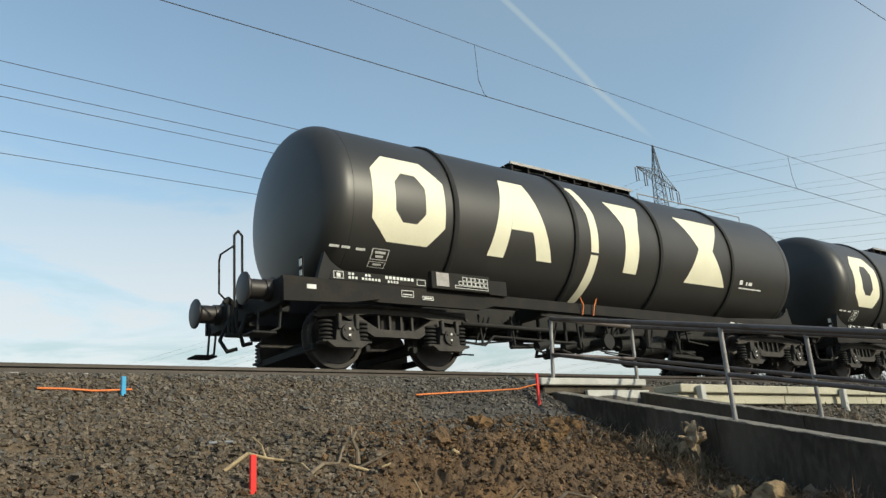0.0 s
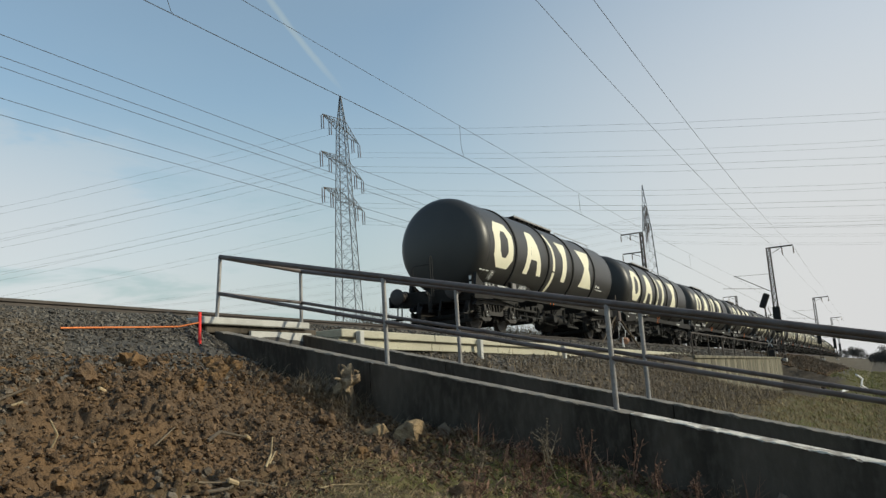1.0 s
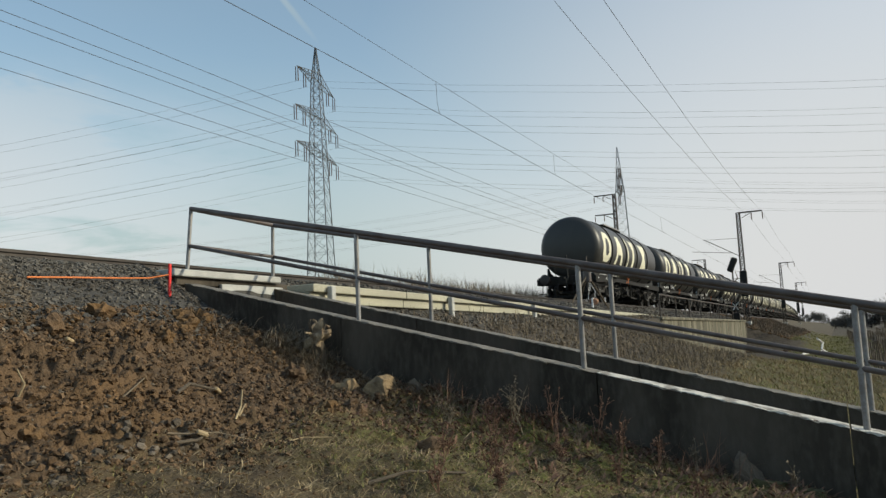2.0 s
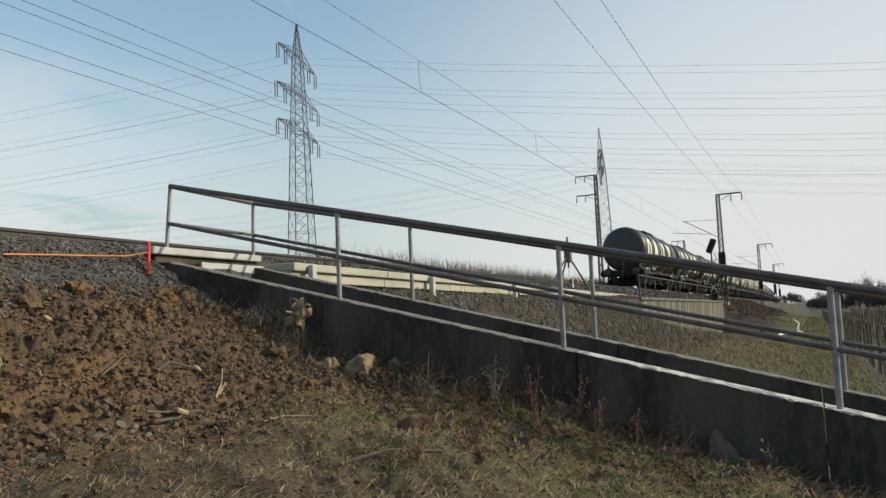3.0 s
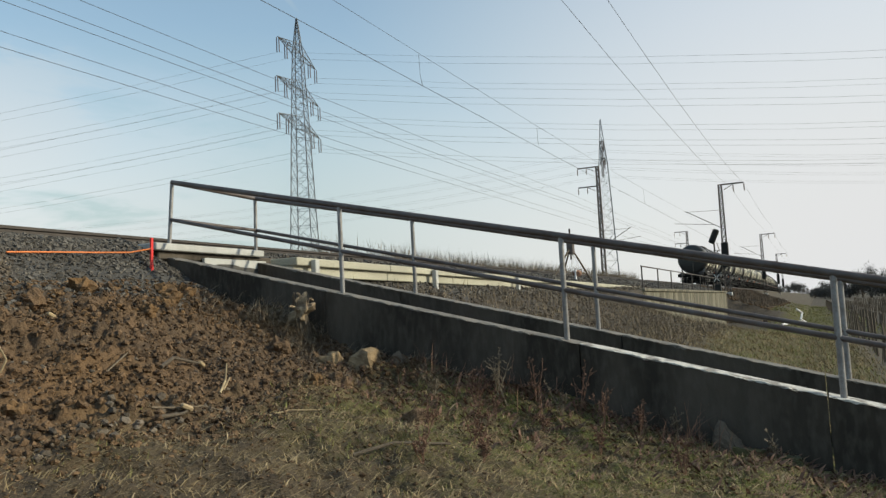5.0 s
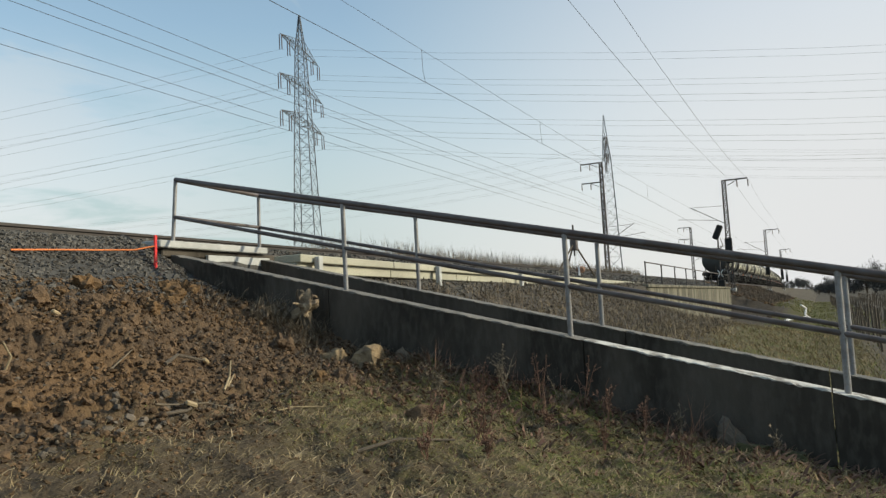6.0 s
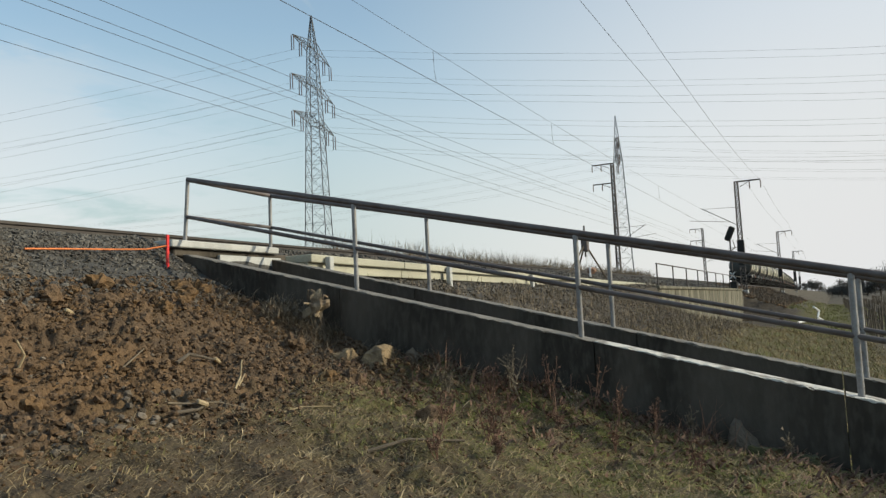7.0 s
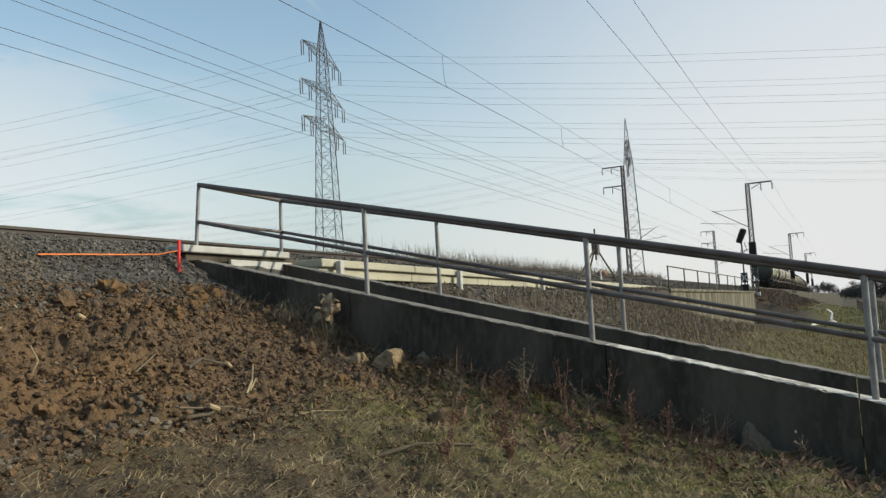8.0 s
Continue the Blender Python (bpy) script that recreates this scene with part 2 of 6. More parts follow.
def ground_material():
    """Bare soil with grassy and stony stretches, told apart by the plan: stones by the track, grass low on the bank."""
    m = bpy.data.materials.new("bank_soil_and_grass")
    m.use_nodes = True
    t = m.node_tree
    n, bs = t.nodes.new, t.nodes["Principled BSDF"]
    bs.inputs["Roughness"].default_value = 0.95
    bs.inputs["Specular IOR Level"].default_value = 0.2
    co, sep = n("ShaderNodeTexCoord"), n("ShaderNodeSeparateXYZ")
    link(t, co.outputs["Object"], sep.inputs[0])
    noises = []
    for s, d in ((0.5, 5), (5, 6), (38, 5)):
        q = n("ShaderNodeTexNoise")
        q.inputs["Scale"].default_value, q.inputs["Detail"].default_value = s, d
        link(t, co.outputs["Object"], q.inputs["Vector"])
        noises.append(q.outputs[0])

    def mixed(fac, c1, c2):
        x = n("ShaderNodeMixRGB")
        link(t, fac, x.inputs[0])
        for i, c in ((1, c1), (2, c2)):
            if isinstance(c, tuple):
                x.inputs[i].default_value = (*c, 1)
            else:
                link(t, c, x.inputs[i])
        return x.outputs[0]

    def ranged(v, lo, hi):
        r = n("ShaderNodeMapRange")
        link(t, v, r.inputs["Value"])
        r.inputs["From Min"].default_value, r.inputs["From Max"].default_value = lo, hi
        return r.outputs[0]

    def op(kind, a, b):
        q = n("ShaderNodeMath")
        q.operation = kind
        for i, v in enumerate((a, b)):
            if isinstance(v, (int, float)):
                q.inputs[i].default_value = v
            else:
                link(t, v, q.inputs[i])
        return q.outputs[0]

    soil = mixed(ranged(noises[1], 0.35, 0.65), (0.124, 0.080, 0.048), (0.066, 0.046, 0.032))
    soil = mixed(ranged(noises[2], 0.5, 0.75), soil, (0.155, 0.110, 0.068))
    soil = mixed(ranged(noises[0], 0.52, 0.62), soil, (0.150, 0.090, 0.047))
    dry = mixed(ranged(noises[1], 0.40, 0.60), (0.112, 0.082, 0.050), (0.066, 0.048, 0.032))
    green = mixed(ranged(noises[1], 0.44, 0.58), (0.112, 0.116, 0.032), (0.130, 0.098, 0.054))
    turf = mixed(ranged(op("ADD", sep.outputs[0], op("MULTIPLY", noises[0], 4.0)), 5.4, 8.4), dry, green)
    turf = mixed(ranged(noises[2], 0.45, 0.65), turf, (0.072, 0.054, 0.036))
    # turf low on the bank and past the channel's foot
    wander = op("MULTIPLY", op("SUBTRACT", noises[0], 0.5), 1.5)
    wander = op("ADD", wander, op("MULTIPLY", op("SUBTRACT", noises[1], 0.5), 1.6))
    beyond = ranged(sep.outputs[0], 9.0, 9.6)
    lowness = op("ADD", op("SUBTRACT", op("SUBTRACT", 4.1, sep.outputs[1]), op("MULTIPLY", beyond, 1.6)), wander)
    bank = mixed(beyond, soil, mixed(ranged(noises[1], 0.4, 0.6), (0.088, 0.074, 0.058), (0.060, 0.048, 0.037)))
    col = mixed(ranged(lowness, -0.45, 0.35), bank, turf)
    gravel = mixed(ranged(noises[2], 0.35, 0.65), (0.105, 0.098, 0.088), (0.055, 0.050, 0.045))
    gravel = mixed(ranged(op("ADD", sep.outputs[0], wander), 5.6, 4.4), gravel, mixed(ranged(noises[2], 0.35, 0.65), (0.150, 0.112, 0.076), (0.085, 0.064, 0.045)))
    stony = op("MULTIPLY", ranged(op("SUBTRACT", op("ADD", sep.outputs[1], wander), op("MULTIPLY", ranged(sep.outputs[0], 3.4, 4.8), 1.1)), 5.6, 6.2), ranged(sep.outputs[1], 21, 19))
    col = mixed(stony, col, gravel)
    # ploughed vineyard soil beyond the grass strip
    field = mixed(ranged(noises[0], 0.35, 0.65), (0.080, 0.066, 0.050), (0.110, 0.092, 0.068))
    col = mixed(op("MULTIPLY", ranged(sep.outputs[0], 11, 13), ranged(sep.outputs[1], -0.6, -1.2)), col, field)
    col = mixed(ranged(sep.outputs[0], 100, 150), col, field)
    link(t, col, bs.inputs["Base Color"])
    p = n("ShaderNodeBump")
    p.inputs["Strength"].default_value, p.inputs["Distance"].default_value = 0.7, 0.03
    link(t, noises[2], p.inputs["Height"])
    link(t, p.outputs[0], bs.inputs["Normal"])
    return m


M["ground"] = ground_material()


# ---- mesh helpers ----
def part(name, bm, mat, parent=None, label="", smooth=False):
    me = bpy.data.meshes.new(name)
    bm.to_mesh(me)
    bm.free()
    me.materials.append(M[mat])
    if smooth:
        me.shade_smooth()
        me.set_sharp_from_angle(angle=radians(38))
    ob = new(name, me)
    if parent:
        ob.parent = parent
    if label:
        ob["label"] = label
    if name in ("lettering", "number_lettering", "load_grid", "paint_mark", "reflector", "stem"):
        ob["kind"] = "stuff"
    return ob


def again(ob, name, m):
    """The same mesh once more, as a part of the same thing."""
    o = new(name, ob.data)
    o.parent, o.matrix_basis = ob.parent, m
    return o


def box(bm, lo, hi, bevel=0.0, m=None):
    lo, hi = Vector(lo), Vector(hi)
    g = bmesh.ops.create_cube(bm, size=1.0)
    vs = g["verts"]
    for v in vs:
        v.co = Vector(((lo[i] + hi[i]) / 2 + v.co[i] * (hi[i] - lo[i]) for i in range(3)))
    if bevel:
        es = list({e for v in vs for e in v.link_edges})
        r = bmesh.ops.bevel(bm, geom=es, offset=bevel, segments=1, affect="EDGES", profile=0.5)
        vs = list({v for f in r["faces"] for v in f.verts} | {v for v in vs if v.is_valid})
    if m:
        for v in vs:
            v.co = m @ v.co
    return vs


def rod(bm, a, b, r0, r1=None, seg=10, caps=True):
    a, b = Vector(a), Vector(b)
    d = b - a
    m = Matrix.Translation((a + b) / 2) @ d.to_track_quat("Z", "Y").to_matrix().to_4x4()
    bmesh.ops.create_cone(bm, cap_ends=caps, segments=seg, radius1=r0, radius2=r0 if r1 is None else r1, depth=d.length, matrix=m)


def pipe(bm, pts, r, seg=8):
    for a, b in zip(pts, pts[1:]):
        rod(bm, a, b, r, seg=seg)
    for p in pts[1:-1]:
        bmesh.ops.create_uvsphere(bm, u_segments=seg, v_segments=5, radius=r * 1.02, matrix=Matrix.Translation(p))


def lathe(bm, prof, axis="x", seg=48, centre=(0, 0, 0)):
    """prof: (along, radius) rows turned about an axis."""
    rings = []
    for s, r in prof:
        ring = []
        for i in range(seg):
            a = 2 * math.pi * i / seg
            c, k = r * math.cos(a), r * math.sin(a)
            p = {"x": (s, c, k), "y": (c, s, k), "z": (c, k, s)}[axis]
            ring.append(bm.verts.new(Vector(centre) + Vector(p)))
        rings.append(ring)
    for a, b in zip(rings, rings[1:]):
        for i in range(seg):
            bm.faces.new((a[i], a[(i + 1) % seg], b[(i + 1) % seg], b[i]))
    for ring in (rings[0], rings[-1]):
        bm.faces.new(ring)
    bmesh.ops.recalc_face_normals(bm, faces=bm.faces)


def plate(bm, outline, y0, y1):
    """A flat plate of that outline in x and z, from y0 to y1."""
    a = [bm.verts.new((x, y0, z)) for x, z in outline]
    b = [bm.verts.new((x, y1, z)) for x, z in outline]
    bm.faces.new(a)
    bm.faces.new(b[::-1])
    for i in range(len(a)):
        j = (i + 1) % len(a)
        bm.faces.new((a[j], a[i], b[i], b[j]))
    bmesh.ops.recalc_face_normals(bm, faces=bm.faces)


def thing(name, label, category, group="", m=None):
    e = new(name)
    e.empty_display_size = 0.2
    if m:
        e.matrix_basis = m
    return tagged(e, label, category, group)


def stuff(name, verts, faces, mat, label, category):
    me = bpy.data.meshes.new(name)
    me.from_pydata(verts, [], faces)
    me.materials.append(M[mat])
    return tagged(new(name, me), label, category, "", "stuff")


# ---- the ground: one sheet with the bank in it ----
BANK = [(-4000, -4.4), (-60, -3.9), (-12, -3.5), (-4, -3.35), (-1, -3.12), (0, -2.98), (1, -2.80), (2.5, -2.50), (4.2, -2.16), (5.2, -1.86), (6.2, -1.46),
        (7.3, -0.97), (8.0, -0.62), (8.55, -0.34), (8.95, -0.24), (19.3, -0.24), (20.4, -0.8), (24, -1.7), (60, -2.2), (4000, -4.4)]


def wall_x(y, far=False):
    return 9.30 + 0.10 * y if far else 7.45 + 0.09 * y


def wall_top(y):
    return -0.50 - 0.2275 * (8.1 - y)


def turf_edge(x):
    return 4.1 + 0.35 * noise.noise(Vector((x * 0.9, 2.0, 9)))


def ground_z(x, y, rough=True):
    for (a, za), (b, zb) in zip(BANK, BANK[1:]):
        if y <= b:
            z = za + (zb - za) * (y - a) / (b - a)
            break
    if x > 28:  # past the trough the bank falls away in front of the abutment
        drop = min((x - 28) * 0.075, 2.3)
        if y < 6.82:
            fade = min(max((y + 4) / 7, 0), 1)
            z = max(min(z, -1.25 + 0.2 * (y - 6.8)) - drop * fade, -3.5) if y > -4 else z
        elif y < 8.95:
            k = min((x - 28) / 6, 1)
            z += (-0.92 + 0.64 * (y - 6.82) / 2.13 - z) * k
        if x > 70.6 and 1.0 < y < 8.95:
            z = -0.28 - 3.1 * ((8.95 - y) / 7.95) ** 0.8 + 0.12 * noise.noise(Vector((x * 0.4, y * 0.6, 1)))
    if wall_x(y) + 0.1 < x < wall_x(y, True) + 0.15 and y < 8.0:
        return wall_top(y) - 0.75
    if rough and -3 < x < 45 and 0 < y < 8.6:
        p = Vector((x, y, 0))
        lump = 0.10 if y < 7.2 and x < 9.3 else 0.05
        z += lump * noise.fractal(p * 0.9, 1.0, 2.0, 3) + 0.35 * lump * noise.noise(p * 5) 
        if x < 9 and y < 7.4:
            # dug soil lies in clods, the trodden turf below it is smoother
            dug = min(max((y - turf_edge(x)) / 0.4 + 0.5, 0.3), 1) * min((7.4 - y) / 0.4, 1)
            wob = Vector((noise.noise(p * 6), noise.noise(p * 6 + Vector((7, 3, 1))), 0)) * 0.06
            d1 = noise.voronoi((p + wob) * 5.5)[0]
            d2 = noise.voronoi((p + wob * 0.5) * 14)[0]
            patch = 0.5 + noise.noise(p * 1.1)
            z += dug * (0.07 * noise.noise(p * 2.7) + 0.20 * min(d1[1] - d1[0], 0.5) * max(patch, 0) + 0.10 * min(d2[1] - d2[0], 0.5) - 0.06)
            # soil banked against the channel wall
            z += 0.17 * math.exp(-((wall_x(y) - x) / 0.55) ** 2) * min(max((y - 0.8) / 1.5, 0), 1) * min(max((6.6 - y) / 0.8, 0), 1)
            q = p * 22
            z += 0.014 * noise.noise(q) + 0.010 * noise.noise(q * 1.9)
        if x < 8.1 and y > 7.6:  # ballast heaped against the slab's end
            z += 0.15 * math.exp(-((x - 7.75) / 0.4) ** 2 - ((y - 8.28) / 0.36) ** 2)
        if x < 7.3:  # the heap of dug soil
            z += 0.20 * math.exp(-((x - 5.6) / 1.5) ** 2 - ((y - 6.1) / 0.6) ** 2)
    return z


def steps(rows):
    out = []
    for a, b, d in rows:
        k = max(1, round((b - a) / d))
        out += [a + (b - a) * i / k for i in range(k)]
    return out + [rows[-1][1]]


def build_ground():
    xs = steps([(-4000, -400, 900), (-400, -20, 95), (-20, -2, 3), (-2, 1.5, 0.15), (1.5, 8.4, 0.028), (8.4, 9, 0.06), (9, 12, 0.1), (12, 45, 0.6), (45, 120, 3), (120, 400, 20), (400, 4000, 600)])
    ys = steps([(-4000, -400, 900), (-400, -20, 60), (-20, 0, 1.0), (0, 2, 0.05), (2, 7.5, 0.028), (7.5, 8.7, 0.05), (8.7, 20.6, 0.8), (20.6, 60, 5), (60, 400, 80), (400, 4000, 900)])
    nx = len(xs)
    verts = [(x, y, ground_z(x, y)) for y in ys for x in xs]
    faces = [(j * nx + i, j * nx + i + 1, (j + 1) * nx + i + 1, (j + 1) * nx + i) for j in range(len(ys) - 1) for i in range(nx - 1)]
    me = bpy.data.meshes.new("ground")
    me.from_pydata(verts, [], faces)
    me.materials.append(M["ground"])
    me.shade_smooth()
    tagged(new("ground", me), "brown soil bank with stones above and thin winter grass below", "ground", "", "structure")


build_ground()


# ---- track ----
def bend(s):
    """The track's line: straight, then a wide bend to the left. Distance along it -> x, y off, heading."""
    if s < 150:
        return s, 0.0, 0.0
    a = (s - 150) / 4500
    return 150 + 4500 * math.sin(a), 4500 * (1 - math.cos(a)), a


def rail_bar(off, name, parent):
    bm = bmesh.new()
    sect = [(-0.036, 0), (0.036, 0), (0.036, -0.04), (0.01, -0.055), (0.01, -0.13), (0.07, -0.155), (0.07, -0.17), (-0.07, -0.17), (-0.07, -0.155), (-0.01, -0.13), (-0.01, -0.055), (-0.036, -0.04)]
    prev = None
    for s in steps([(-120, 150, 30), (150, 600, 15)]):
        x, dy, a = bend(s)
        ring = [bm.verts.new((x - (off + u) * math.sin(a), TRACK_Y + dy + (off + u) * math.cos(a), z)) for u, z in sect]
        if prev:
            for i in range(len(sect)):
                j = (i + 1) % len(sect)
                bm.faces.new((prev[i], prev[j], ring[j], ring[i]))
        prev = ring
    bmesh.ops.recalc_face_normals(bm, faces=bm.faces)
    return part(name, bm, "rail", parent)


def build_track(off, label):
    e = thing("railway_track", label, "track")
    e["kind"] = "structure"
    for k in (-0.75, 0.75):
        rail_bar(off + k, "rail", e)
    bm = bmesh.new()
    box(bm, (-0.13, TRACK_Y + off - 1.3, -0.36), (0.13, TRACK_Y + off + 1.3, -0.175), 0.02)
    first = part("sleeper", bm, "sleeper", e)
    first.location.x = -9.0
    for i in range(1, 110):
        again(first, "sleeper", pose(-9.0 + 0.62 * i, 0, 0))


build_track(0.0, "near railway track of rusty rails on concrete sleepers in ballast")
build_track(7.1, "second railway track beyond the train's own track")


# ---- channel on the bank: two sloping walls, head slab, railings ----
def sloped_wall(name, far, label):
    e = thing(name, label, "wall")
    e["kind"] = "structure"
    th = 0.24
    cuts = [8.02, 5.3, 2.15, -0.02, -3.0, -6.0]
    for a, b in zip(cuts, cuts[1:]):
        bm = bmesh.new()
        n = 14
        ring = []
        for i in range(n + 1):
            y = a - 0.012 + (b + 0.012 - a) * i / n
            x, z = wall_x(y, far), wall_top(y) - 0.012
            ring.append([bm.verts.new(p) for p in ((x, y, z), (x + th, y, z), (x + th, y, z - 2.2), (x, y, z - 2.2))])
        for p, q in zip(ring, ring[1:]):
            for i in range(4):
                j = (i + 1) % 4
                bm.faces.new((p[i], p[j], q[j], q[i]))
        bm.faces.new(ring[0])
        bm.faces.new(ring[-1][::-1])
        bmesh.ops.recalc_face_normals(bm, faces=bm.faces)
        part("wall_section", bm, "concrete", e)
        # worn, chipped top; on the lower near wall its sunlit brightness is painted in
        bm = bmesh.new()
        ring = []
        n = 130
        for i in range(n + 1):
            y = a - 0.014 + (b + 0.014 - a) * i / n
            x, z = wall_x(y, far), wall_top(y)
            w = 0.016 * noise.noise(Vector((y * 7, far * 9, 0))) + 0.010 * noise.noise(Vector((y * 19, far * 9, 3)))
            drop = 0.008 + 0.020 * max(0, noise.noise(Vector((y * 3.1, 4 + far, 2)))) + 0.022 * abs(noise.noise(Vector((y * 11, 4 + far, 7)))) + 0.016 * abs(noise.noise(Vector((y * 31, far, 1))))
            ring.append([bm.verts.new(p) for p in ((x - 0.006 + w, y, z - 0.006 + w), (x + th + 0.004, y, z), (x + th + 0.004, y, z - 0.033), (x - 0.006 + w * 0.4, y, z - drop))])
        for p, q in zip(ring, ring[1:]):
            for i in range(4):
                j = (i + 1) % 4
                bm.faces.new((p[i], p[j], q[j], q[i]))
        bm.faces.new(ring[0])
        bm.faces.new(ring[-1][::-1])
        bmesh.ops.recalc_face_normals(bm, faces=bm.faces)
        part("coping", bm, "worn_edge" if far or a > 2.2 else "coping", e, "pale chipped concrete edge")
    return e


sloped_wall("wall_near", False, "dark stained concrete wing wall sloping down the bank")
sloped_wall("wall_far", True, "dark concrete wing wall on the channel's other side")


def build_head():
    e = thing("head_slab", "pale concrete slab over dark beam closing the channel's top", "slab")
    e["kind"] = "structure"
    bm = bmesh.new()
    box(bm, (7.95, 7.98, -0.43), (10.26, 8.75, -0.33), 0.012)
    part("slab", bm, "slab", e)
    bm = bmesh.new()
    box(bm, (8.06, 8.06, -0.545), (10.6, 8.7, -0.434), 0.015)
    part("beam", bm, "concrete", e, "brown stained concrete beam")
    bm = bmesh.new()
    box(bm, (8.9, 8.0, -1.4), (10.33, 8.055, -0.50), 0.006)
    part("back_panel", bm, "slab", e, "sunlit cream back panel")


build_head()


def railing(name, posts, label, extra=None):
    """posts: (foot, top) places. Two rails run from post to post, round the corner to extra's post."""
    e = thing(name, label, "railing", "railings of the channel")
    for foot, top in posts:
        bm = bmesh.new()
        rod(bm, foot, Vector(top) - Vector((0, 0, 0.02)), 0.028, seg=12)
        part("post", bm, "galv", e, smooth=True)
    for k, r, nm in ((1.0, 0.034, "handrail"), (0.48, 0.026, "middle_rail")):
        bm = bmesh.new()
        pts = [Vector(f).lerp(Vector(t), k if i or k == 1.0 else k - 0.08) for i, (f, t) in enumerate(posts)]
        pts.append(pts[-1] + (pts[-1] - pts[-2]) * 1.5)
        if extra:
            pts.insert(0, Vector(extra[0]).lerp(Vector(extra[1]), k if k == 1.0 else k - 0.08))
        bm.free()
        for a, b in zip(pts, pts[1:]):
            bm = bmesh.new()
            rod(bm, a, b, r, seg=14)
            part(nm, bm, "handrail", e, smooth=True)
    return e


def on_wall(y, far):
    foot = Vector((wall_x(y, far) + 0.11, y, wall_top(y) - 0.01))
    return foot, foot + Vector((0, 0, 1.065))


P_FAR = [((10.20, 8.1, -0.335), (10.22, 8.1, 0.53))] + [on_wall(y, True) for y in (5.1, 2.45, -0.25, -2.9)]
P_NEAR = [((8.31, 8.1, -0.335), (8.39, 8.1, 0.56))] + [on_wall(y, False) for y in (5.1, 2.3, -0.15, -2.6)]
railing("railing", P_FAR, "weathered galvanised tube railing on the far wing wall", None)
railing("railing", P_NEAR, "weathered galvanised tube railing along the near wing wall", (P_FAR[0][0], P_FAR[0][1]))


# ---- tank wagon ----
LENGTH, AXLE, PIVOT = 14.75, 1.36, 10.23
TANK_R, TANK_Z = 1.42, 2.525


def on_tank(x, deg, out=0.004):
    a = radians(deg)
    return Vector((x, -(TANK_R + out) * math.cos(a), TANK_Z + (TANK_R + out) * math.sin(a)))


def painted(bm, quads, n=7):
    """Patches in (x, degrees up the side) wrapped on the tank."""
    for q in quads:
        g = [[None] * (n + 1) for _ in range(n + 1)]
        for i in range(n + 1):
            for j in range(n + 1):
                u, v = i / n, j / n
                p = [(-0.40 if k == 0 else 0) + (1 - u) * (1 - v) * q[0][k] + u * (1 - v) * q[1][k] + u * v * q[2][k] + (1 - u) * v * q[3][k] for k in (0, 1)]
                g[i][j] = bm.verts.new(on_tank(*p))
        for i in range(n):
            for j in range(n):
                bm.faces.new((g[i][j], g[i + 1][j], g[i + 1][j + 1], g[i][j + 1]))
    bmesh.ops.remove_doubles(bm, verts=bm.verts, dist=0.0005)


